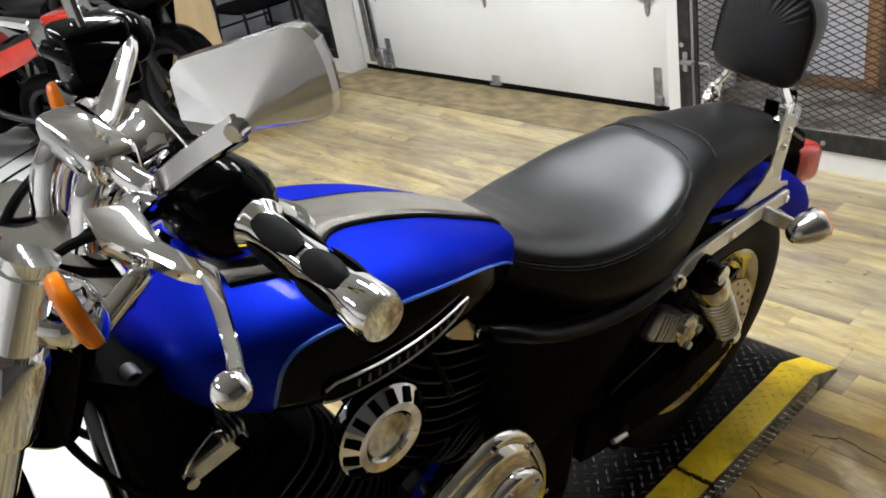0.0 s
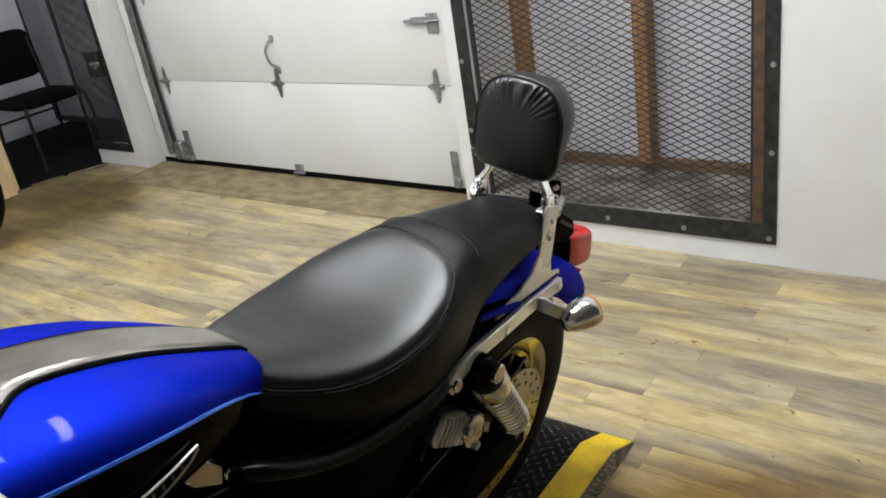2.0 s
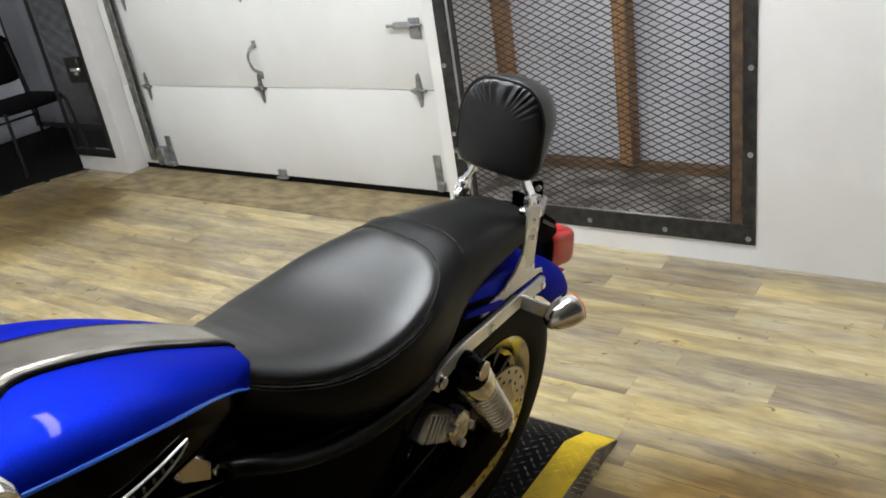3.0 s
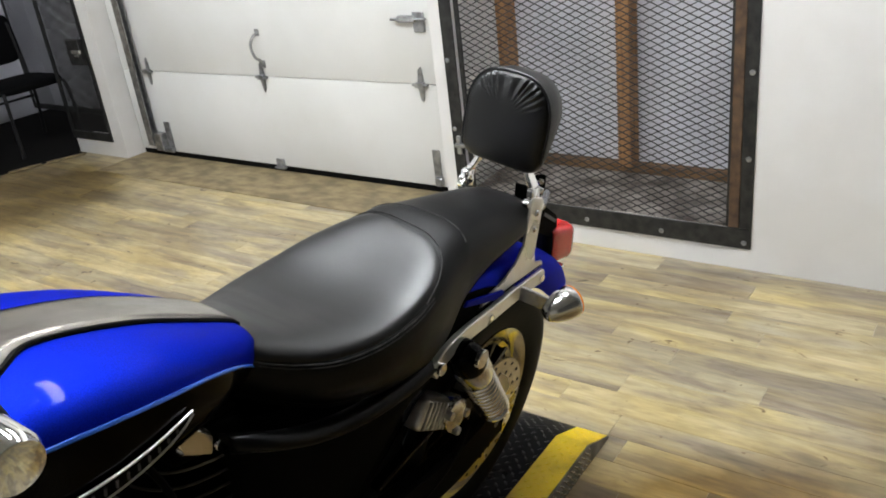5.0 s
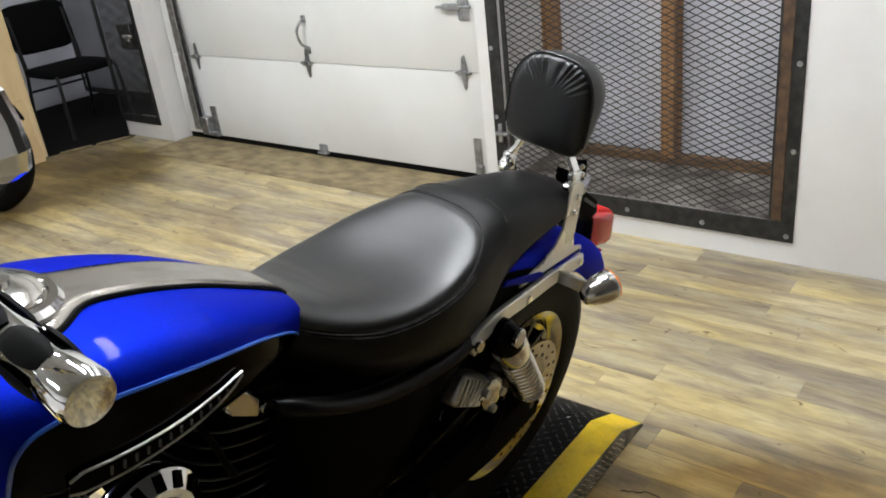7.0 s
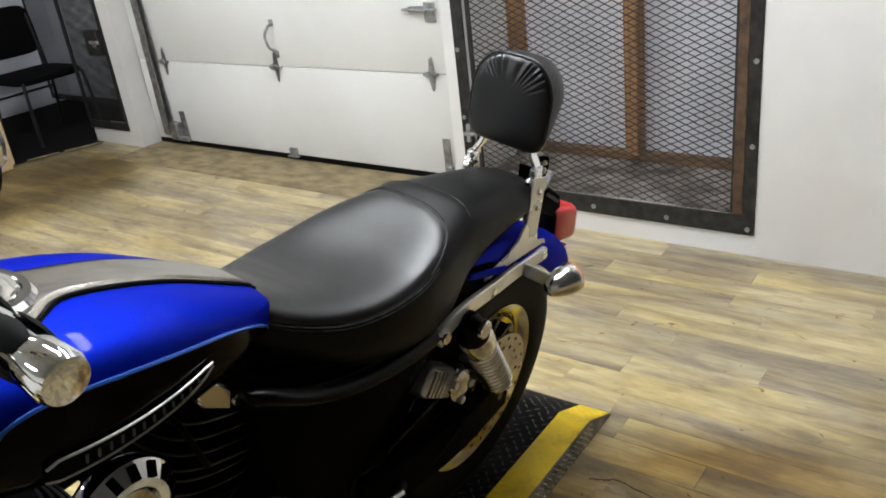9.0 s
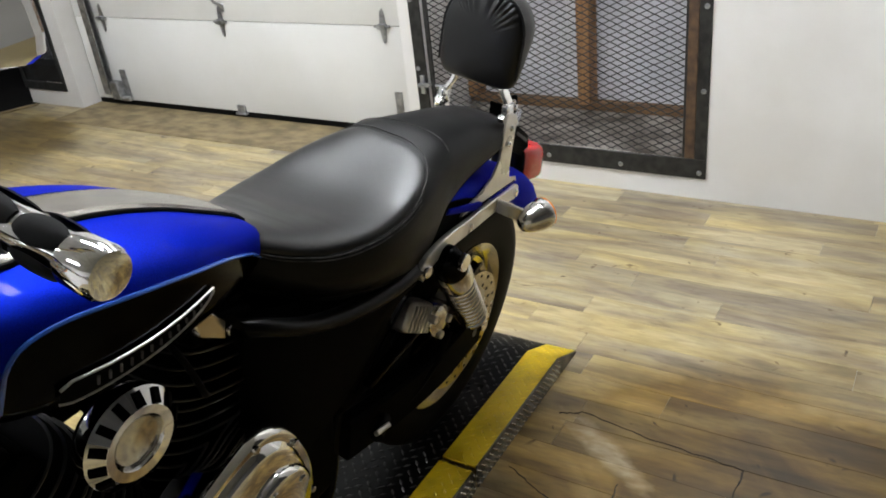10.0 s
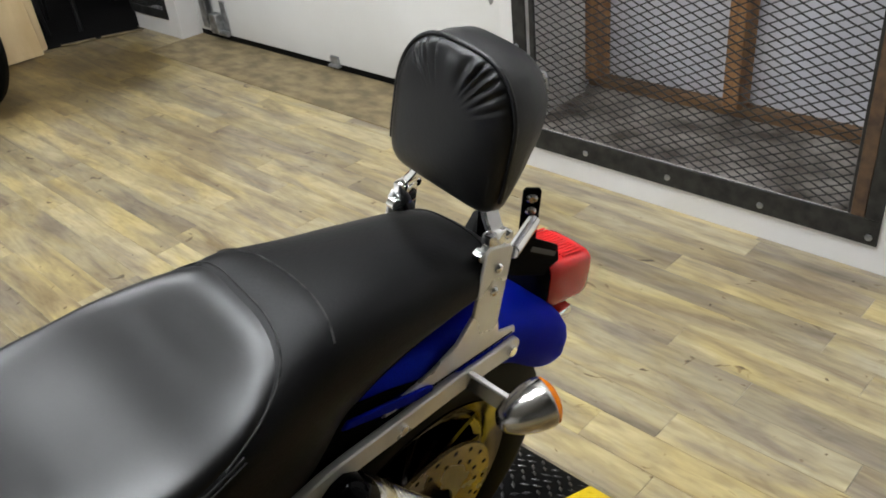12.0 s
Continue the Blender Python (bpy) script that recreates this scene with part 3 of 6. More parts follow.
# ---- sectional roller door ----
def hinge(z):
    """A galvanised hinge over a seam: a tapered leaf above and below, and a roller stem."""
    bm = plate([(-0.020, 0.0), (0.020, 0.0), (0.010, 0.070), (-0.006, 0.085), (-0.012, 0.070)], 0.003, (-0.004, 0, 0), (0, 1, 0), (0, 0, 1))
    plate([(-0.020, 0.0), (-0.012, -0.070), (0.0, -0.085), (0.010, -0.070), (0.020, 0.0)], 0.003, (-0.004, 0, 0), (0, 1, 0), (0, 0, 1), bm)
    cyl((-0.012, -0.045, 0), (-0.012, 0.045, 0), 0.007, 10, bm=bm)
    box(-0.026, -0.002, -0.024, 0.024, -0.012, 0.012, 0.002, 1, bm)
    return bm


door = thing("door_1", pose(DX, 0, 0), "white sectional overhead door, closed, with steel hinges", "garage door", kind="structure")
SECT = [0.035, 0.545, 1.08, 1.615, 2.15]
for z0, z1 in zip(SECT, SECT[1:]):
    part("door_section", box(0.0, 0.045, DY0 + 0.02, DY1 - 0.015, z0 + 0.0015, z1 - 0.0015, 0.004, 2), M_DOOR, door)
part("bottom_seal", box(0.004, 0.05, DY0 + 0.02, DY1 - 0.015, 0.0, 0.036, 0.008, 2), M_RUBBER, door, "black rubber bottom seal")
me_h = None
for z in SECT[1:4]:
    for y in (4.36, 5.425, 6.415):
        if me_h is None:
            h = part("hinge", hinge(0), M_GALV, door, "galvanised hinge")
            me_h = h.data
        else:
            h = new("hinge", me_h)
            h.parent = door
        h.matrix_basis = pose(0, y, z)
bm = tube(smooth_line([(-0.002, 5.405, 0.775), (-0.03, 5.41, 0.765), (-0.045, 5.425, 0.72), (-0.04, 5.415, 0.66), (-0.012, 5.40, 0.632), (-0.002, 5.40, 0.612)], 6), 0.0075, 8)
box(-0.006, 0, 5.39, 5.42, 0.765, 0.80, 0.002, 1, bm)
box(-0.006, 0, 5.385, 5.415, 0.595, 0.635, 0.002, 1, bm)
part("handle", bm, M_GALV, door, "bent steel lift handle")
bm = box(-0.014, 0.0, 5.385, 5.445, 0.036, 0.078, 0.003, 1)
box(-0.03, -0.002, 5.37, 5.45, 0.026, 0.038, 0.003, 1, bm)
part("step_plate", bm, M_GALV, door, "small steel step plate")
bm = box(-0.006, 0.0, 6.345, 6.40, 0.04, 0.23, 0.002, 1)
box(-0.05, 0.0, 6.40, 6.47, 0.05, 0.16, 0.004, 1, bm)
cyl((-0.025, 6.33, 0.055), (-0.025, 6.42, 0.055), 0.016, 12, bm=bm)
part("corner_bracket", bm, M_GALV, door, "galvanised corner bracket with roller")
bm = box(-0.006, 0.0, 4.30, 4.345, 0.04, 0.225, 0.002, 1)
box(-0.03, 0.0, 4.29, 4.33, 0.045, 0.09, 0.004, 1, bm)
part("corner_bracket", bm, M_GALV, door, "galvanised corner bracket with roller")
bm = box(-0.012, 0.0, 4.30, 4.36, 0.79, 0.88, 0.002, 1)
cyl((-0.02, 4.28, 0.85), (-0.02, 4.48, 0.85), 0.007, 8, bm=bm)
box(-0.026, -0.004, 4.34, 4.44, 0.835, 0.865, 0.003, 1, bm)
part("slide_bolt", bm, M_GALV, door, "steel slide bolt with dark knob")
bm = box(-0.055, -0.048, 6.475, 6.53, 0.08, 2.15, 0.001, 1)
box(-0.055, -0.012, 6.525, 6.531, 0.08, 2.15, 0.001, 1, bm)
box(-0.018, -0.012, 6.475, 6.53, 0.08, 2.15, 0.001, 1, bm)
tagged(part("door_track", bm, M_GALV, None), "galvanised vertical door track", "track").matrix_basis = pose(DX, 0, 0)

# the worn board in front of the door, and the mat under the chairs
solid("threshold_board", box(3.125, DX + 0.02, DY0 + 0.01, DY1 - 0.01, -0.003, 0.004, 0.001, 1), M_PLYTH, "worn brown board along the foot of the door", "board", kind="structure")
structure("dark_mat", plate([(3.34, 7.12), (3.34, 7.23), (4.12, 7.23), (4.12, 8.74), (3.34, 8.74), (3.34, 8.9), (2.3, 8.9), (2.3, 7.55), (2.86, 7.30)], 0.005, (0, 0, 0.006), (1, 0, 0), (0, 1, 0)), M_MAT, "black floor mat under the chairs", "mat")
for (ax_, ay_), (bx_, by_) in (((3.32, 7.11), (3.10, 7.21)), ((3.07, 7.22), (2.88, 7.29))):
    d = Vector((bx_ - ax_, by_ - ay_, 0))
    ob = solid("edge_strip", box(0, d.length, -0.018, 0.018, 0, 0.010, 0.002, 1), M_PLYTH, "loose wooden strip at the edge of a mat", "wood strip", "edge strips")
    ob.matrix_basis = pose(ax_, ay_, 0.003, 0, 0, math.degrees(math.atan2(d.y, d.x)))


# ---- the lift platform under the motorcycle ----
def tread_bars(x0, x1, y0, y1, step, mat, parent, name, to, length=0.016, width=0.0032, height=0.0012):
    """Raised bars of tread plate, alternately turned; to(a, b) gives the place and the two directions of the sheet."""
    vs, fs = [], []
    i = 0
    a = x0
    while a < x1:
        j = 0
        b = y0 + (step / 2 if i % 2 else 0)
        while b < y1:
            o, p, q = to(a, b)
            nrm = p.cross(q).normalized()
            t = radians(45 if (i + j) % 2 else -45)
            d = p * math.cos(t) + q * math.sin(t)
            s = nrm.cross(d)
            k = len(vs)
            for la, wa, ha in ((-1, 0, 0), (0, -1, 0), (1, 0, 0), (0, 1, 0), (-0.35, 0, 1), (0.35, 0, 1)):
                vs.append(o + d * (la * length / 2) + s * (wa * width) + nrm * (ha * height))
            fs += [(k, k + 1, k + 4), (k + 1, k + 5, k + 4), (k + 1, k + 2, k + 5), (k + 2, k + 3, k + 5), (k + 3, k + 4, k + 5), (k + 3, k, k + 4)]
            b += step
            j += 1
        a += step / 2
        i += 1
    ob = from_arrays(name, vs, fs, mat, parent)
    return tagged(ob, kind="stuff")


LZ = 0.060                                   # height of the platform
PY0, PY1, PX0, PX1 = 2.815, 3.62, -0.9, 1.955  # flat part; the ramp falls from PX1 to RX
RX = 2.075
platform = thing("lift_platform", pose(0, 0, 0), "low black tread-plate bike lift with yellow edges, on the floor", "bike lift")
YB = 0.088                                   # width of the yellow band


def deck(y0, y1, t=0.004):
    prof = [(PX0, LZ), (PX1, LZ), (RX, 0.006), (RX, 0.0), (PX1, LZ - t * 1.2), (PX0, LZ - t)]
    return rings([[(x, y, z) for x, z in prof] for y in (y0, y1)])


part("deck", deck(PY0 + YB, PY1 - YB), M_PLATE, platform, "black tread-plate deck")
for y0, y1 in ((PY0, PY0 + YB), (PY1 - YB, PY1)):
    for xa, xb in ((PX0, 1.478), (1.494, RX)):
        prof = [(xa, LZ + 0.0015)] + ([(PX1, LZ + 0.0015), (RX, 0.0075), (RX, 0.0), (PX1, LZ - 0.004)] if xb == RX else [(xb, LZ + 0.0015), (xb, LZ - 0.004)]) + [(xa, LZ - 0.004)]
        part("yellow_edge", rings([[(x, y, z) for x, z in prof] for y in (y0, y1)]), M_YELLOW, platform, "yellow painted edge plate")
for y0, y1 in ((PY0 - 0.004, PY0), (PY1, PY1 + 0.004)):
    for xa, xb in ((PX0, 1.478), (1.494, RX)):
        out = [(xa, 0), (xb, 0)] + ([(RX, 0.006), (PX1, LZ)] if xb == RX else [(xb, LZ)]) + [(xa, LZ)]
        part("side_skirt", rings([[(x, y, z) for x, z in out] for y in (y0, y1)]), M_ALUTREAD, platform, "bare tread-plate side skirt")


def on_deck(a, b):
    if a <= PX1:
        return Vector((a, b, LZ)), Vector((1, 0, 0)), Vector((0, 1, 0))
    s = (a - PX1) / (RX - PX1)
    return Vector((a, b, LZ + (0.006 - LZ) * s)), Vector((RX - PX1, 0, 0.006 - LZ)).normalized(), Vector((0, 1, 0))


tread_bars(0.7, RX - 0.012, PY0 + YB + 0.01, PY1 - YB, 0.034, M_TREAD, platform, "tread_pattern", on_deck, 0.022, 0.0042, 0.0020)
tread_bars(0.9, RX - 0.012, PY0 + 0.008, PY0 + YB - 0.006, 0.032, M_YELLOW, platform, "tread_pattern", lambda a, b: (on_deck(a, b)[0] + Vector((0, 0, 0.0015)), *on_deck(a, b)[1:]), 0.019, 0.0038, 0.0020)
# polished metal on the skirt's bars stands in for their glints
tread_bars(0.9, 1.97, 0.006, LZ - 0.004, 0.020, M_POLISH, platform, "tread_pattern", lambda a, b: (Vector((a, PY0 - 0.004, b)), Vector((1, 0, 0)), Vector((0, 0, 1))), 0.016, 0.0036, 0.0022)

# ---- the motorcycle; local axes: x ahead, y to its left, z up, from the foot of the rear wheel; it leans on its side stand ----
bike = thing("motorcycle", pose(1.61, 3.03, LZ, 0, 0, 180) @ pose(0, 0, 0, -10.0),
             "blue and black cruiser motorcycle leaning on its stand on a lift", "motorcycle")


def bpart(name, bm, mat, label="", parent=None, angle=38):
    return part(name, bm, mat, parent or bike, label, angle)


# fuel tank: u, half width, top, bottom
TANK = [(0.585, 0.040, 0.868, 0.838), (0.60, 0.070, 0.884, 0.825), (0.66, 0.106, 0.922, 0.815), (0.75, 0.136, 0.970, 0.815), (0.85, 0.153, 1.006, 0.822), (0.95, 0.156, 1.026, 0.835),
        (1.03, 0.142, 1.028, 0.862), (1.09, 0.110, 1.012, 0.905), (1.12, 0.055, 0.992, 0.950), (1.125, 0.012, 0.98, 0.965)]


def tank_point(u, a, off=0.0):
    """a: angle from the top (0) to the bottom (pi) down the left side (negative: right side)."""
    hw, top, bot = interp(u, TANK)
    mid = bot + (top - bot) * 0.48
    s, c = math.sin(a), math.cos(a)
    ex = 0.78
    y = (hw + off) * math.copysign(abs(s) ** ex, s)
    h = (top - mid + off) if c > 0 else (mid - bot + off)
    z = mid + h * math.copysign(abs(c) ** (0.40 if c > 0 else 0.9), c)
    return Vector((u, y, z))


us = [0.585 + 0.54 * k / 40 for k in range(41)]
bm = rings([[tank_point(u, 2 * math.pi * k / 48) for k in range(48)] for u in us])
tank = bpart("fuel_tank", bm, M_BLUE, "blue lacquered fuel tank", angle=60)
PANEL = [(0.60, 0.828), (0.612, 0.838), (0.64, 0.866), (0.662, 0.883), (0.70, 0.905), (0.74, 0.923), (0.80, 0.944), (0.86, 0.962), (0.92, 0.977), (0.96, 0.984), (0.995, 0.983), (1.015, 0.974), (1.03, 0.950), (1.036, 0.915)]


def panel_angle(u, wz):
    lo, hi = 0.3, 3.1
    for _ in range(40):
        m = (lo + hi) / 2
        lo, hi = (m, hi) if tank_point(u, m).z > wz else (lo, m)
    return lo


pu = [0.600 + 0.436 * (1 - (1 - k / 44) ** 1.25) for k in range(45)]
for side, nm in ((1, "left"), (-1, "right")):
    rows = []
    for u in pu:
        a1 = panel_angle(u, interp(u, PANEL)[0])
        rows.append([tank_point(u, side * (a1 + (3.08 - a1) * k / 14), 0.0015) for k in range(15)])
    bpart("tank_panel", rings(rows, False), M_BLACKPAINT, "black lower panel of the tank", tank, 60)
    bpart("pinstripe", tube([tank_point(u, side * panel_angle(u, interp(u, PANEL)[0]), 0.0012) for u in pu], 0.0026, 6), M_PIN, "light blue coach line", tank)
# silver console along the top
cu = [0.590 + 0.43 * k / 36 for k in range(37)]


def console_half(u):
    half, hw = interp(u, [(0.59, 0.028), (0.65, 0.036), (0.75, 0.038), (0.86, 0.038), (0.885, 0.045), (0.91, 0.064), (0.94, 0.078), (0.97, 0.080), (1.02, 0.060)])[0], interp(u, TANK)[0]
    return math.asin(min(0.95, half / hw) ** (1 / 0.78))


rows = []
for u in cu:
    a = console_half(u)
    row = [tank_point(u, a * (1 - 2 * k / 10), 0.007 if 0 < k < 10 else 0.0005) for k in range(11)]
    rows.append(row)
bpart("console", rings(rows, False), M_SATIN, "satin silver console strip", tank, 60)
for s in (1, -1):
    bpart("console_edge", tube([tank_point(u, s * console_half(u) * 1.04, 0.0015) for u in cu], 0.0035, 6), M_RUBBER, "black rubber edge", tank)
cap_n = (tank_point(0.93, 0) - tank_point(0.88, 0)).cross(Vector((0, 1, 0)))
bm = lathe([(0.068, 0.0), (0.070, 0.006), (0.064, 0.012), (0.056, 0.012), (0.054, 0.008)], tank_point(0.952, 0, 0.008), cap_n, 36)
bpart("gauge_ring", bm, M_CHROME, "chrome ring round the filler", tank)
bm = lathe([(0.0535, 0.006), (0.050, 0.016), (0.040, 0.022), (0.022, 0.024), (0.020, 0.030), (0.012, 0.031)], tank_point(0.952, 0, 0.008), cap_n, 30)
bpart("filler_cap", bm, M_POLISH, "polished filler cap", tank)
# badge: a slim curved bar with a dark field; its lettering is left as plain bars
for side in (1, -1):
    top, low = [], []
    BU = [0.766 + 0.221 * k / 16 for k in range(17)]
    for k, u in enumerate(BU):
        t = k / 16
        zc = 0.904 + 0.004 * t - 0.008 * math.sin(math.pi * t ** 0.8)
        hh = 0.002 + 0.0145 * t ** 0.55 * (1 if t < 0.94 else 0.55)
        top.append(tank_point(u, side * panel_angle(u, zc + hh), 0.007))
        low.append(tank_point(u, side * panel_angle(u, zc - hh), 0.007))
    badge = bpart("badge", tube(top, 0.0017, 8), M_CAST, "chrome tank badge with a dark field", tank)
    bpart("badge_rim", tube(low, 0.0017, 8), M_CAST, "", badge)
    bpart("badge_field", rings([[a * 0.96 + b * 0.04, b * 0.96 + a * 0.04] for a, b in zip(top, low)], False), M_ENGBLK, "dark field of the badge", badge, 60)
    bm = None
    for k in range(2, 14):
        a, b = top[k] * 0.70 + low[k] * 0.30, top[k] * 0.32 + low[k] * 0.68
        n_ = Vector((0, side * 0.0016, 0))
        bm = tube([a + n_, b + n_], 0.0018, 5, bm)
    bpart("badge_bar", bm, M_GREYPLATE, "plain raised bars", badge)

# seat: u, middle, half width, top, lower edge
SEAT = [(-0.118, 0.046, 0.040, 0.778, 0.752), (-0.108, 0.046, 0.064, 0.798, 0.750), (-0.07, 0.046, 0.080, 0.820, 0.752), (0.0, 0.042, 0.090, 0.838, 0.754), (0.05, 0.039, 0.095, 0.848, 0.750), (0.10, 0.036, 0.100, 0.857, 0.742),
        (0.155, 0.030, 0.109, 0.865, 0.722), (0.17, 0.028, 0.112, 0.867, 0.712), (0.195, 0.026, 0.117, 0.865, 0.688), (0.225, 0.024, 0.124, 0.861, 0.670), (0.29, 0.018, 0.142, 0.846, 0.668), (0.36, 0.012, 0.154, 0.831, 0.684), (0.44, 0.008, 0.152, 0.830, 0.704), (0.52, 0.006, 0.132, 0.843, 0.730), (0.58, 0.004, 0.102, 0.864, 0.762),
        (0.63, 0.002, 0.070, 0.890, 0.79), (0.655, 0.002, 0.038, 0.905, 0.82), (0.663, 0.002, 0.014, 0.900, 0.87)]
DISH = [(-0.17, 0.0), (0.14, 0.0), (0.21, 0.35), (0.29, 1.0), (0.42, 1.0), (0.50, 0.45), (0.57, 0.0)]
SIDE = 1.16                                  # where the saddle's flat turns over into the side


def seat_point(u, a, off=0.0):
    """a: angle from the ridge (0) to the lower edge (pi) down the left side; the saddle is hollow between two bolsters."""
    mid, hw, top, low = interp(u, SEAT)
    dish = interp(u, DISH)[0]
    h = top - low
    drop = min(0.75 * h, 0.40 * max(h, 0.165))
    s, c = math.sin(a), math.cos(a)
    if abs(a) < math.pi / 2:
        f = abs(s) ** (0.72 - 0.06 * dish)
        y = (hw + off) * math.copysign(f, s)
        z = top - drop + (drop + off) * abs(c) ** (0.68 - 0.16 * dish)
        z -= dish * 0.014 * max(0.0, 1 - (f / 0.86) ** 2)
    else:
        k = (abs(a) - math.pi / 2) / (math.pi / 2)
        y = math.copysign((hw + off) * (1 - 0.16 * k * k), s)
        z = top - drop - (h - drop) * k
    return Vector((u, mid + y, z))


def insert_rear(a):
    x = abs(a) / SIDE
    return 0.203 + 0.022 * a + 0.040 * x ** 2.2 + 0.060 * x ** 7


NA = 56
su = [-0.118 + 0.781 * k / 90 for k in range(91)]
loops = []
for u in su:
    row = []
    for k in range(NA + 1):
        a = math.pi * (-1 + 2 * k / NA)
        row.append(seat_point(u, a, -0.012 if abs(a) < SIDE - 0.12 and insert_rear(a) + 0.018 < u < 0.615 else 0.0))
    loops.append(row)
seat = bpart("seat", rings(loops, True), M_LEATHER, "black leather two-up seat, creased and shiny in the saddle", angle=70)
# the saddle insert, with its own smooth cover, and the seams round it
rows = []
for k in range(41):
    a = SIDE * (-1 + 2 * k / 40)
    u0, u1 = insert_rear(a), 0.640 - 0.02 * abs(a)
    rows.append([seat_point(u0 + (u1 - u0) * j / 40, a, -0.0010 if j in (0, 40) or k in (0, 40) else 0.0012 if j in (1, 39) or k in (1, 39) else 0.0024 if j in (2, 38) or k in (2, 38) else 0.0030) for j in range(41)])
bpart("saddle_insert", rings(rows, False), M_SADDLE, "smooth worn leather saddle insert", seat, 75)
pts = [seat_point(insert_rear(SIDE * k / 24) - 0.003, SIDE * k / 24, 0.0006) for k in range(-24, 25)]
bpart("piping", tube(pts, 0.0012, 6), M_THREAD, "pale worn stitching round the saddle", seat)
for s in (1, -1):
    line = [(0.648, 1.02), (0.60, SIDE), (0.52, SIDE), (0.44, SIDE), (0.36, SIDE), (0.305, SIDE)]
    bpart("seam", tube(smooth_line([seat_point(u, s * (a + 0.05), 0.0004) for u, a in line], 5), 0.0013, 5), M_THREAD, "stitched seam", seat)
    bpart("seam", tube(smooth_line([seat_point(u, s * (a + 0.13), 0.0004) for u, a in line], 5), 0.0011, 5), M_THREAD, "stitched seam", seat)
pts = smooth_line([seat_point(0.152 + 0.020 * abs(0.2 * k) ** 1.5, 0.2 * k, 0.0004) for k in range(-5, 6)], 4)
bpart("seam", tube(pts, 0.0014, 5), M_THREAD, "", seat)
pts = smooth_line([seat_point(-0.062 - 0.030 * math.cos(0.22 * k), 0.22 * k, 0.0002) for k in range(-5, 6)], 4)
bpart("seam", tube(pts, 0.0016, 5), M_LEATHER, "", seat)
bpart("seat_pan", rings([[seat_point(u, 3.05) + Vector((0, -0.004, dz)) for dz in (0.010, -0.010)] + [seat_point(u, -3.05) + Vector((0, 0.004, dz)) for dz in (-0.010, 0.010)] for u in su[6:-4:4]]), M_RUBBER, "black seat pan")

# rear fender
RW, RA = 0.318, Vector((0, 0.020, 0.318))


def fender_loop(t, hw, r, dep):
    """Section of the fender at the angle t round the wheel: flat crown, round shoulders and straight sides, with an inner skin."""
    c, s = math.cos(t), math.sin(t)
    half = [(0.0, 0.0), (0.38, 0.001), (0.62, 0.005), (0.80, 0.013), (0.92, 0.026), (0.98, 0.044), (1.0, 0.062)]
    sec = [(f * hw, min(d, dep)) for f, d in half] + [(hw, dep)]
    sec = [(-y, d) for y, d in sec[:0:-1]] + sec
    out = [Vector(((r - d) * c, RA.y + 0.040 * s + y, RA.z + (r - d) * s)) for y, d in sec]
    inn = [Vector(((r - d - 0.003) * c, RA.y + 0.040 * s + y * 0.97, RA.z + (r - d - 0.003) * s)) for y, d in sec[::-1]]
    return out + inn


FEND = [(62, 0.067, 0.465, 0.030), (68, 0.067, 0.458, 0.030), (75, 0.067, 0.432, 0.040), (84, 0.068, 0.408, 0.040), (92, 0.070, 0.393, 0.046), (100, 0.075, 0.381, 0.056), (112, 0.078, 0.381, 0.068), (122, 0.083, 0.384, 0.084), (130, 0.086, 0.384, 0.088), (136, 0.087, 0.383, 0.082), (140, 0.087, 0.381, 0.070),
        (143.5, 0.085, 0.378, 0.054), (145.5, 0.080, 0.374, 0.038), (147, 0.068, 0.370, 0.022), (147.6, 0.050, 0.368, 0.010)]
degs = [64 + 2 * k for k in range(36)] + [136 + 0.58 * k for k in range(21)]
bm = rings([fender_loop(radians(d), *interp(d, FEND)) for d in degs])
fender = bpart("rear_fender", bm, M_BLUE, "blue lacquered rear fender", angle=50)

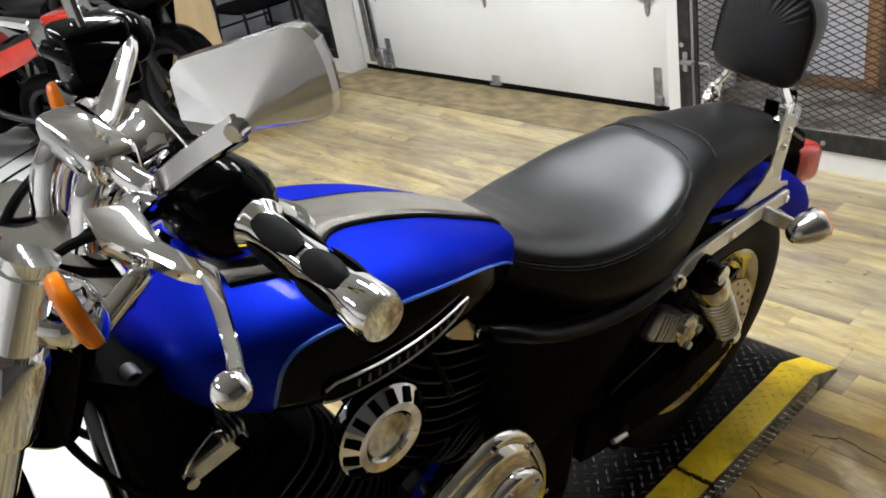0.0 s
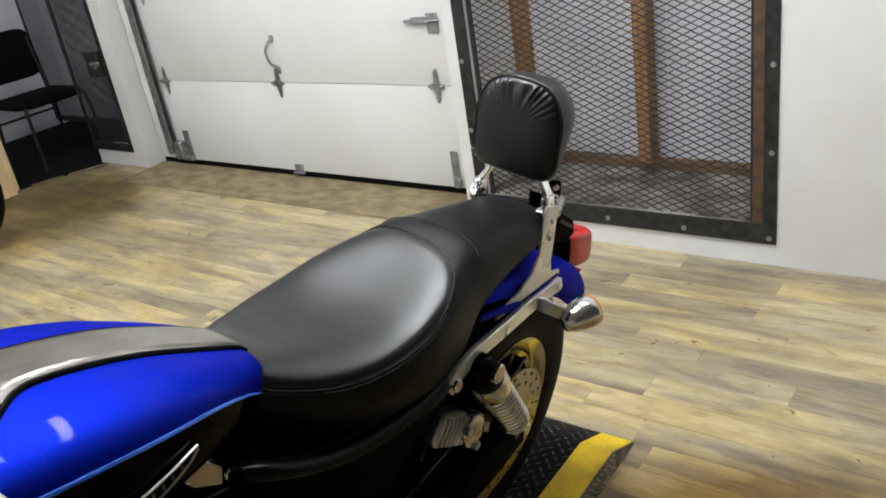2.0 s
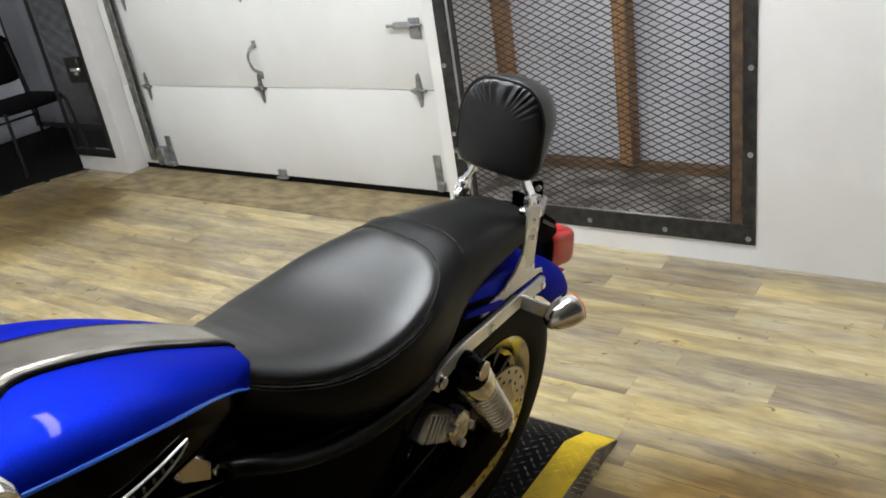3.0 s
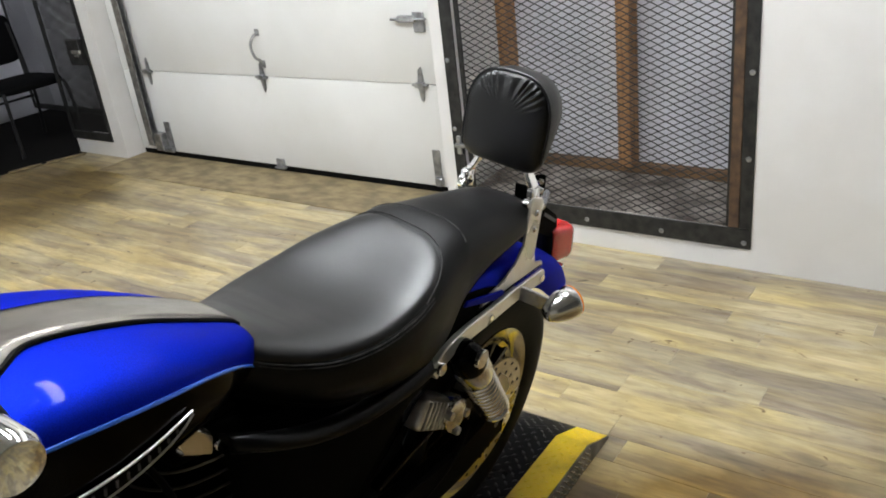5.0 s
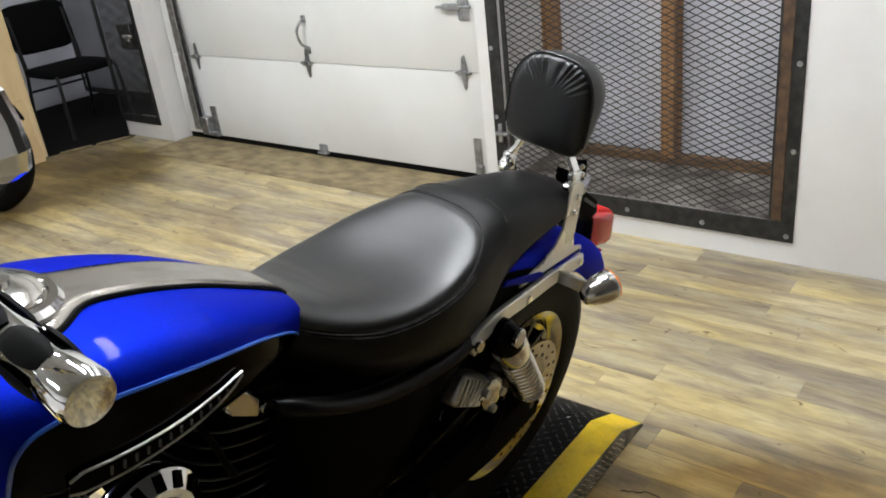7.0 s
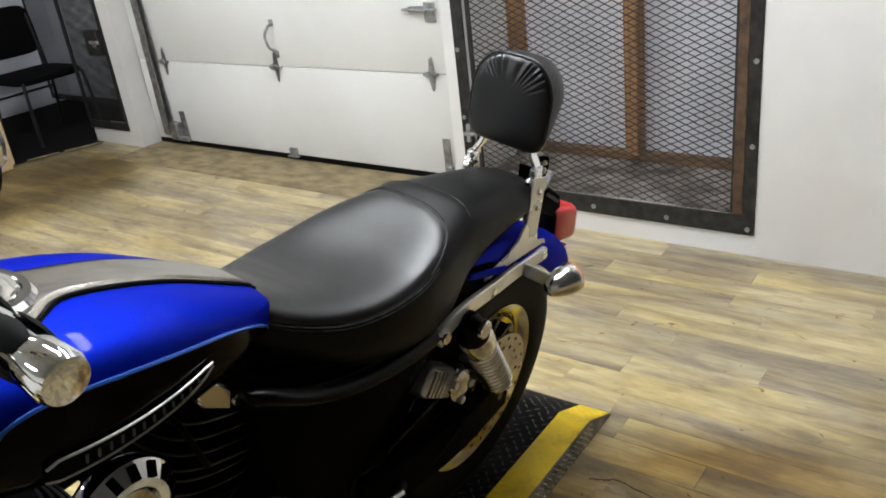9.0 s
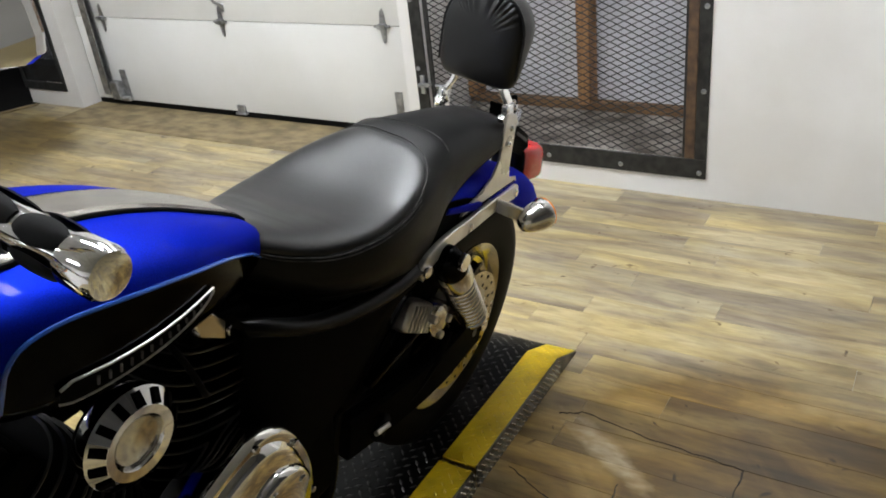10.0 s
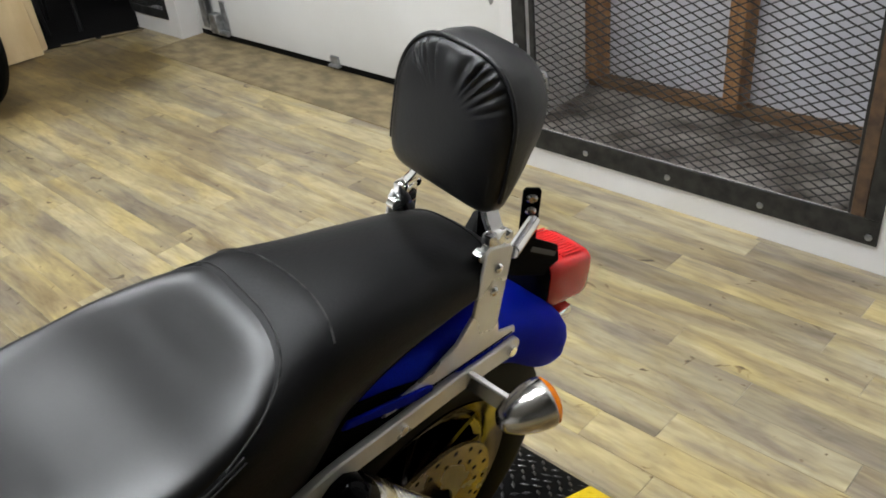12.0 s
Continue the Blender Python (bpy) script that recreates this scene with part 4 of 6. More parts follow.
# fender struts, sissy bar: both sides of the bike's middle
MID = 0.046
for s in (1, -1):
    m0 = 0.037
    strut = bpart("fender_strut", tube(smooth_line([(0.282, m0 + s * 0.103, 0.640), (0.258, m0 + s * 0.103, 0.655), (0.215, m0 + s * 0.102, 0.662), (0.165, m0 + s * 0.100, 0.660), (0.09, m0 + s * 0.096, 0.650), (-0.02, m0 + s * 0.094, 0.643), (-0.118, m0 + s * 0.094, 0.634)], 6), 1.0, flat=(0.006, 0.0165), up=(0, 0, 1)), M_STRUT, "bright cast fender strut")
    part("strut_end", lathe([(0.010, -0.006), (0.0165, -0.005), (0.0165, 0.005), (0.010, 0.006)], (-0.118, m0 + s * 0.094, 0.634), (0, 1, 0), 20), M_STRUT, strut)
    for (u, w, v0, v1, r) in ((0.09, 0.650, 0.100, 0.107, 0.0075), (-0.115, 0.634, 0.098, 0.106, 0.0085), (0.268, 0.648, 0.105, 0.118, 0.012)):
        bpart("strut_bolt", cyl((u, m0 + s * v0, w), (u, m0 + s * v1, w), r, 12), M_CHROME, "chrome dome bolt", strut)
    bpart("fender_tab", plate([(0.176, 0.716), (0.165, 0.724), (0.10, 0.703), (0.040, 0.682), (0.031, 0.676), (0.034, 0.669), (0.060, 0.672), (0.11, 0.690)], 0.005, (0, m0 + s * 0.095, 0), (1, 0, 0), (0, 0, 1), bevel=0.0015), M_BLUE, "blue flange under the fender", fender)
    bpart("inner_fender", plate([(0.270, 0.650), (0.20, 0.655), (0.09, 0.645), (0.0, 0.640), (-0.02, 0.675), (0.04, 0.690), (0.10, 0.712), (0.17, 0.735), (0.25, 0.720)], 0.004, (0, m0 + s * 0.086, 0), (1, 0, 0), (0, 0, 1)), M_ENGBLK, "black inner fender", fender)
    sp = bpart("sissy_plate", plate([(-0.056, 0.828), (-0.064, 0.834), (-0.100, 0.820), (-0.106, 0.812), (-0.090, 0.705), (-0.094, 0.678), (-0.128, 0.666), (-0.130, 0.654), (0.02, 0.668), (0.112, 0.676), (0.104, 0.688), (0.03, 0.698), (-0.012, 0.712), (-0.040, 0.740)], 0.005, (0, MID + s * 0.082, 0), (1, 0, 0), (0, 0, 1), bevel=0.0012), M_STRUT, "bright steel sissy bar side plate")
    for (u, w) in ((-0.078, 0.797), (-0.073, 0.763)):
        bpart("plate_bolt", lathe([(0.0068, 0.0), (0.0068, 0.002), (0.0050, 0.0045), (0.0025, 0.0055)], (u, MID + s * 0.0845, w), (0, s, 0), 12), M_CHROME, "button-head bolt", sp)
    bpart("plate_gap", tube([(-0.122, MID + s * 0.0835, 0.6585), (0.02, MID + s * 0.0835, 0.671), (0.125, MID + s * 0.0835, 0.679)], 0.0022, 6), M_ENGBLK, "", sp)
    up_ = tube(smooth_line([(-0.080, MID + s * 0.074, 0.790), (-0.084, MID + s * 0.074, 0.832), (-0.082, MID + s * 0.069, 0.850), (-0.086, MID + s * 0.056, 0.872), (-0.094, MID + s * 0.050, 0.905)], 6), 1.0, flat=(0.005, 0.0115), up=(1, 0, 0))
    bpart("sissy_upright", up_, M_CHROME, "chrome sissy bar upright")
    bm = box(-0.094, -0.062, MID + s * 0.0745 - 0.0075, MID + s * 0.0745 + 0.0075, 0.812, 0.848, 0.004, 2)
    cyl((-0.056, MID + s * 0.066, 0.822), (-0.056, MID + s * 0.080, 0.822), 0.008, 10, bm=bm)
    cyl((-0.098, MID + s * 0.070, 0.835), (-0.098, MID + s * 0.084, 0.835), 0.006, 10, bm=bm)
    bpart("hinge_block", bm, M_CHROME, "chrome latch block")

# back pad: wedge-shaped cushion, thick above and thin at its foot, with a gathered top
PADC = Vector((-0.072, 0.056, 0.972))
P_UP, P_SD = Vector((-0.10, 0.06, 0.99)).normalized(), Vector((0.0, 0.998, -0.060)).normalized()
PADN = P_SD.cross(P_UP).normalized()


def pad_outline(k, n, grow=0.0):
    """Arched outline: straight foot with small corners, rounded top; (across, up)."""
    t = 2 * math.pi * k / n
    c, s = math.cos(t), math.sin(t)
    x = math.copysign(abs(c) ** (0.58 if s > 0 else 0.26), c) * (0.087 + grow) * (1.0 - 0.14 * max(0, s) ** 1.6 - 0.05 * max(0, -s))
    y = math.copysign(abs(s) ** (0.74 if s > 0 else 0.30), s) * (0.089 + grow)
    return x, y


def pad_depth(y):
    k = min(1.0, max(0.0, (y + 0.095) / 0.135))
    return 0.20 + 0.80 * k * k * (3 - 2 * k)


NP = 168
loops = []
for d, g in ((-0.084, -0.075), (-0.083, -0.050), (-0.077, -0.026), (-0.068, -0.012), (-0.050, -0.002), (-0.025, 0.001), (0.0, 0.0), (0.007, -0.001), (0.012, -0.004), (0.0155, -0.008), (0.018, -0.013), (0.0200, -0.019), (0.0215, -0.026), (0.0228, -0.034), (0.0238, -0.043), (0.0245, -0.055), (0.025, -0.07)):
    loop = []
    for k in range(NP):
        x, y = pad_outline(k, NP, g)
        t = 2 * math.pi * k / NP
        puck = 0.0
        if 0.006 < d < 0.0236 and 0.12 * math.pi < t < 0.80 * math.pi:
            fade = interp(d, [(0.006, 0.2), (0.012, 0.8), (0.016, 1.0), (0.020, 0.85), (0.0228, 0.35), (0.0238, 0.0)])[0]
            puck = (0.0026 * math.sin(t * 33 + 0.8 * math.sin(t * 5)) + 0.0010 * math.sin(t * 57 + 1.0)) * max(0.0, math.sin(math.pi * (t / math.pi - 0.12) / 0.68)) ** 0.6 * fade
        loop.append(PADC + P_SD * x + P_UP * y + PADN * ((d * pad_depth(y) if d < 0 else d) + puck))
    loops.append(loop)
pad = bpart("backrest_pad", rings(loops), M_LEATHER2, "padded black vinyl backrest with a gathered top", angle=75)
pp = [PADC + P_SD * pad_outline(k, NP, 0.001)[0] + P_UP * pad_outline(k, NP, 0.001)[1] + PADN * 0.006 for k in range(-8, NP // 2 + 9)]
bpart("piping", tube(pp, 0.0028, 8), M_LEATHER2, "black piping", pad)

# tail light and number-plate bracket
TL = Vector((-0.310, 0.046, 0.608))


def tail_loop(d, sc, wy=0.050, wz=0.049):
    return [TL + Vector((d, 0, d * 0.30)) + Vector((0, math.copysign(abs(math.cos(t)) ** 0.42, math.cos(t)) * wy * sc, math.copysign(abs(math.sin(t)) ** 0.42, math.sin(t)) * wz * sc)) for t in [2 * math.pi * k / 32 for k in range(32)]]


tl = bpart("tail_light", rings([tail_loop(d, sc) for d, sc in ((0.066, 0.50), (0.062, 0.66), (0.054, 0.80), (0.044, 0.86), (0.040, 0.87))]), M_RUBBER, "black tail-light housing", angle=50)
lens = bpart("lens", rings([tail_loop(d, sc) for d, sc in ((0.046, 0.88), (0.030, 0.97), (0.010, 0.985), (-0.038, 0.985), (-0.056, 0.93), (-0.066, 0.82), (-0.071, 0.62), (-0.073, 0.30))]), M_RED, "red ribbed lens", tl, 50)
for k in range(13):
    y = -0.036 + 0.006 * k
    part("lens_rib", tube([TL + Vector((d, y, 0.0486 + d * 0.30)) for d in (0.012, -0.015, -0.038)], 0.0016, 6), M_RED, lens)
bpart("lens_base", box(-0.335, -0.285, 0.000, 0.094, 0.520, 0.548, 0.008, 2), M_CHROME, "chrome foot", tl)
br = bpart("plate_bracket", plate([(-0.150, 0.735), (-0.168, 0.700), (-0.262, 0.646), (-0.286, 0.662), (-0.278, 0.694), (-0.205, 0.748)], 0.004, (0, 0.082, 0), (1, 0, 0), (0, 0, 1), bevel=0.001), M_ENGBLK, "black folded number-plate bracket")
bpart("bracket_slot", plate([(-0.208, 0.722), (-0.268, 0.680), (-0.272, 0.686), (-0.212, 0.728)], 0.002, (0, 0.0855, 0), (1, 0, 0), (0, 0, 1)), M_GREYPLATE, "", br)
bpart("bracket_return", plate([(-0.160, 0.0), (-0.275, 0.0), (-0.262, -0.060), (-0.180, -0.060)], 0.004, (0, 0.082, 0.706), (1, 0, 0.45), (0, 1, 0), bevel=0.001), M_ENGBLK, "", br)
bm = plate([(-0.013, -0.045), (0.013, -0.045), (0.013, 0.046), (0.009, 0.051), (-0.009, 0.051), (-0.013, 0.046)], 0.004, (-0.246, 0.050, 0.742), (-0.70, 0.71, 0), (0, 0, 1), bevel=0.001)
bpart("bracket_arm", bm, M_ENGBLK, "black upright bracket arm", br)
for z in (0.757, 0.778):
    bpart("bracket_bolt", lathe([(0.008, 0.0), (0.008, 0.004), (0.005, 0.007)], (-0.2445, 0.0515, z), (0.71, 0.70, 0), 10), M_POLISH, "zinc bolt", br)
bm = tube(smooth_line([(-0.10, 0.06, 0.745), (-0.15, 0.03, 0.752), (-0.20, 0.00, 0.735)], 4), 0.016, 8)
box(-0.150, -0.095, -0.01, 0.10, 0.715, 0.748, 0.010, 2, bm)
bpart("wiring", bm, M_RUBBER, "black wiring loom behind the seat")
bpart("bracket_clamp", cyl((-0.118, 0.120, 0.792), (-0.205, 0.086, 0.776), 0.0095, 12), M_CHROME, "chrome clamp rod")
bpart("bracket_clamp", plate([(-0.014, -0.022), (0.014, -0.022), (0.014, 0.022), (-0.014, 0.022)], 0.004, (-0.125, 0.070, 0.800), (0, 1, 0), (0, 0, 1), bevel=0.001), M_ENGBLK, "black slotted clip")


# turn signals
def signal(o, out, face, size=1.0):
    """A bullet-shaped chrome shell with an amber lens; out: the stem from its foot, face: where the lens looks."""
    o, f = Vector(o), Vector(face).normalized()
    prof = [(0.006, -0.066), (0.017, -0.060), (0.027, -0.043), (0.0345, -0.018), (0.0375, 0.006), (0.036, 0.010)]
    sig = bpart("turn_signal", lathe([(r * size, h * size) for r, h in prof], o, f, 28), M_ALU, "chrome bullet turn signal", angle=50)
    bpart("lens", lathe([(0.036 * size, 0.007 * size), (0.0352 * size, 0.014 * size), (0.027 * size, 0.021 * size), (0.010 * size, 0.024 * size)], o, f, 28), M_AMBER, "amber lens", sig, 60)
    bpart("stem", tube([o - f * 0.03 * size, Vector(out)], 1.0, flat=(0.005, 0.015), up=(0, 0, 1)), M_ALU, "chrome stem", sig)
    bpart("stem_bolt", cyl(o - f * 0.034 * size + Vector((0.005, 0, 0.014)), o - f * 0.034 * size + Vector((0.005, 0, -0.020)), 0.007, 10), M_CHROME, "", sig)
    return sig


for s in (1, -1):
    signal((-0.072, 0.037 + s * 0.184, 0.629), (-0.030, 0.037 + s * 0.096, 0.642), (-0.93, s * 0.34, 0.12), size=0.92)

# shocks
for s in (1, -1):
    a, b = Vector((0.200, 0.037 + s * 0.116, 0.640)), Vector((0.022, 0.022 + s * 0.112, 0.368))
    d = (b - a).normalized()
    L = (b - a).length
    shock = bpart("shock_absorber", cyl(a + d * 0.05, b - d * 0.015, 0.013, 14), M_CAST, "chrome twin-coil shock absorber")
    bpart("dome", lathe([(0.012, -0.020), (0.026, -0.011), (0.033, 0.012), (0.033, 0.045)], a, d, 24), M_BLACKPAINT, "glossy black shock dome", shock, 50)
    bpart("collar", lathe([(0.0335, 0.040), (0.0365, 0.048), (0.0365, 0.090), (0.033, 0.100), (0.022, 0.102)], a, d, 24), M_ALU, "chrome shroud", shock, 50)
    q = d.to_track_quat("Z", "Y").to_matrix()
    turns, n = 9.5, 190
    bpart("spring", tube([a + q @ Vector((0.0290 * math.cos(2 * math.pi * turns * k / n), 0.0290 * math.sin(2 * math.pi * turns * k / n), 0.102 + (L - 0.155) * k / n)) for k in range(n + 1)], 0.0062, 8), M_ALU, "chrome coil spring", shock, 80)
    bpart("spring_seat", lathe([(0.020, L - 0.058), (0.035, L - 0.052), (0.035, L - 0.044), (0.020, L - 0.034), (0.016, L - 0.012)], a, d, 24), M_CHROME, "", shock, 50)
    bm = cyl(b + Vector((0, s * -0.03, 0)), b + Vector((0, s * 0.026, 0)), 0.014, 12)
    bpart("mount_bolt", bm, M_CHROME, "chrome lower mount", shock)
    bpart("top_cap", cyl(a + Vector((0, s * 0.030, 0.005)), a + Vector((0, s * 0.040, 0.005)), 0.018, 14), M_CHROME, "chrome cap", shock)


# wheels
def wheel(o, r, w, rim_r, spokes, name):
    o = Vector(o)
    wh = bpart(name, lathe([(0.030, -0.06), (0.034, -0.055), (0.034, 0.055), (0.030, 0.06)], o, (0, 1, 0), 24), M_POLISH, "cast wheel with a black tyre")
    prof = [(rim_r - 0.006, -w * 0.40), (rim_r + 0.020, -w * 0.49), (r - 0.045, -w * 0.52), (r - 0.018, -w * 0.46), (r - 0.005, -w * 0.28), (r, -w * 0.06), (r, w * 0.06), (r - 0.005, w * 0.28), (r - 0.018, w * 0.46), (r - 0.045, w * 0.52), (rim_r + 0.020, w * 0.49), (rim_r - 0.006, w * 0.40)]
    bpart("tyre", lathe(prof, o, (0, 1, 0), 64, cap=False), M_RUBBER, "black rubber tyre", wh, 50)
    prof = [(rim_r - 0.03, -w * 0.30), (rim_r - 0.018, -w * 0.38), (rim_r + 0.004, -w * 0.46), (rim_r + 0.004, -w * 0.40), (rim_r - 0.004, 0), (rim_r + 0.004, w * 0.40), (rim_r + 0.004, w * 0.46), (rim_r - 0.018, w * 0.38), (rim_r - 0.03, w * 0.30), (rim_r - 0.036, 0), (rim_r - 0.03, -w * 0.30)]
    bpart("rim", lathe(prof, o, (0, 1, 0), 64, cap=False), M_RIM, "polished metal rim", wh, 50)
    prof = [(rim_r - 0.046, w * 0.22), (rim_r - 0.045, w * 0.28), (rim_r - 0.033, w * 0.33), (rim_r - 0.031, w * 0.28), (rim_r - 0.046, w * 0.22)]
    bpart("rim_ring", lathe(prof, o, (0, 1, 0), 64, cap=False), M_RIM, "polished inner ring", wh, 50)
    for k in range(spokes):
        t = 2 * math.pi * k / spokes
        m = Matrix.Translation(o) @ Matrix.Rotation(t, 4, "Y")
        bm = tube([m @ p for p in smooth_line([(0.03, w * 0.12, 0), (0.10, w * 0.16, 0.010), (rim_r - 0.012, w * 0.22, 0.022)], 5)], 1.0, flat=(0.011, 0.014), up=(0, 1, 0))
        bpart("spoke", bm, M_BLACKPAINT, "", wh)
    return wh


rear = wheel(RA, RW - 0.006, 0.122, 0.202, 13, "rear_wheel")
bm = lathe([(0.060, 0.072), (0.146, 0.072), (0.146, 0.078), (0.060, 0.078), (0.060, 0.072)], RA, (0, 1, 0), 48, cap=False)
bpart("wheel_web", lathe([(0.034, -0.012), (0.180, -0.016), (0.180, 0.016), (0.034, 0.012)], RA, (0, 1, 0), 48, cap=False), M_ENGBLK, "black cast web between the spokes", rear)
rear.matrix_basis = Matrix.Translation(RA) @ Matrix.Rotation(radians(-3.4), 4, "X") @ Matrix.Translation(-RA)
disc = bpart("brake_disc", bm, M_DISC, "drilled steel brake disc", rear)
for k in range(20):
    t = 2 * math.pi * k / 20
    for rr in (0.112, 0.134):
        t2 = t + (0.1 if rr > 0.12 else 0)
        c = RA + Vector((rr * math.cos(t2), 0.0775, rr * math.sin(t2)))
        bpart("disc_hole", cyl(c, c + Vector((0, 0.001, 0)), 0.0045, 8, 0.0003), M_ENGBLK, "", disc)
# caliper and its bracket
CM = Matrix.Translation((0.245, 0, 0.515)) @ Matrix.Rotation(radians(-34), 4, "Y") @ Matrix.Translation((-0.245, 0, -0.515))
cal = bpart("brake_caliper", box(0.190, 0.292, 0.075, 0.128, 0.482, 0.548, 0.014, 3, m=CM), M_CAST, "cast aluminium brake caliper")
for k in range(6):
    bpart("caliper_fin", box(0.200 + 0.015 * k, 0.207 + 0.015 * k, 0.122, 0.1315, 0.488, 0.542, 0.002, 1, m=CM), M_CAST, "", cal)
bpart("caliper_boss", lathe([(0.036, -0.02), (0.038, 0.006), (0.034, 0.018), (0.022, 0.024), (0.010, 0.025)], (0.186, 0.118, 0.478), (0, 1, 0), 24), M_POLISH, "round cast boss", cal)
for u, z in ((0.215, 0.500), (0.160, 0.470), (0.190, 0.447)):
    bpart("caliper_bolt", cyl((u, 0.128, z), (u, 0.146, z), 0.009, 10), M_CAST, "", cal)
bpart("brake_hose", tube(smooth_line([(0.12, 0.125, 0.40), (0.18, 0.13, 0.36), (0.28, 0.12, 0.32), (0.40, 0.10, 0.30)], 6), 0.006, 8), M_RUBBER, "black brake hose", cal)
# swing arm and frame rails
for s in (1, -1):
    bpart("swing_arm", tube(smooth_line([(-0.03, s * 0.105, 0.318), (0.15, s * 0.112, 0.322), (0.32, s * 0.105, 0.338), (0.45, s * 0.09, 0.35)], 5), 1.0, flat=(0.018, 0.048)), M_ENGBLK, "black swing arm")
    bpart("frame_rail", tube(smooth_line([(0.28, s * 0.10, 0.62), (0.38, s * 0.09, 0.56), (0.46, s * 0.08, 0.40), (0.52, s * 0.09, 0.24), (0.75, s * 0.11, 0.15), (1.05, s * 0.10, 0.15), (1.14, s * 0.07, 0.30), (1.17, s * 0.045, 0.70), (1.16, s * 0.03, 0.95)], 6), 0.016, 10), M_BLACKPAINT, "black tubular frame")
bpart("rear_axle", cyl((0, -0.10, 0.318), (0, 0.125, 0.318), 0.012, 12), M_BLKTUBE, "dark axle")

# side cover and battery box, with a rounded upper lip
SC = [(0.275, 0.662, 0.630, 0.146), (0.32, 0.666, 0.596, 0.150), (0.38, 0.674, 0.556, 0.152), (0.445, 0.686, 0.515, 0.152), (0.51, 0.704, 0.478, 0.151), (0.574, 0.730, 0.458, 0.149), (0.629, 0.760, 0.462, 0.146), (0.665, 0.780, 0.48, 0.138), (0.69, 0.786, 0.51, 0.120)]
for s in (1, -1):
    lip, body = [], []
    for k in range(25):
        u = 0.275 + 0.415 * k / 24
        t, lo, v = interp(u, SC)
        lip.append([(u, s * y, z) for y, z in ((v - 0.036, t - 0.004), (v - 0.022, t + 0.004), (v - 0.010, t + 0.003), (v - 0.002, t - 0.003), (v + 0.001, t - 0.011), (v - 0.002, t - 0.019), (v - 0.012, t - 0.026), (v - 0.036, t - 0.028))])
        low, bev = min(lo, t - 0.06), min(t - 0.045, (t + lo) / 2)
        body.append([(u, s * y, z) for y, z in ((0.05, t - 0.014), (v - 0.016, t - 0.014), (v - 0.012, t - 0.034), (v - 0.014, bev), (v - 0.030, low), (0.05, low))])
    cover = bpart("side_cover", rings(body), M_ENGBLK, "black moulded side cover", angle=60)
    bpart("cover_lip", rings(lip), M_MOULD, "glossy rolled lip", cover, 60)
    if s == 1:
        edge = [Vector((u, interp(u, SC)[2] - 0.020, min(interp(u, SC)[1], interp(u, SC)[0] - 0.06))) for u in (0.280, 0.32, 0.36, 0.40, 0.44, 0.47)]
        bpart("cover_edge", tube(edge, 0.0022, 6), M_BLACKPAINT, "", cover)
bpart("gearbox", box(0.47, 0.66, -0.11, 0.10, 0.26, 0.50, 0.03, 3), M_ENGBLK, "black gearbox case")
bpart("battery_box", box(0.30, 0.47, -0.10, 0.10, 0.42, 0.63, 0.012, 2), M_ENGBLK, "black battery box")
bpart("belt_guard", tube(smooth_line([(0.06, 0.098, 0.462), (0.16, 0.102, 0.478), (0.30, 0.102, 0.470), (0.40, 0.10, 0.455)], 4), 1.0, flat=(0.020, 0.006)), M_BLACKPAINT, "black guard")
bpart("exhaust", tube(smooth_line([(0.95, -0.16, 0.40), (0.80, -0.19, 0.26), (0.5, -0.21, 0.24), (0.1, -0.21, 0.24), (-0.35, -0.215, 0.26)], 6), 0.042, 16), M_CHROME, "chrome exhaust pipe")

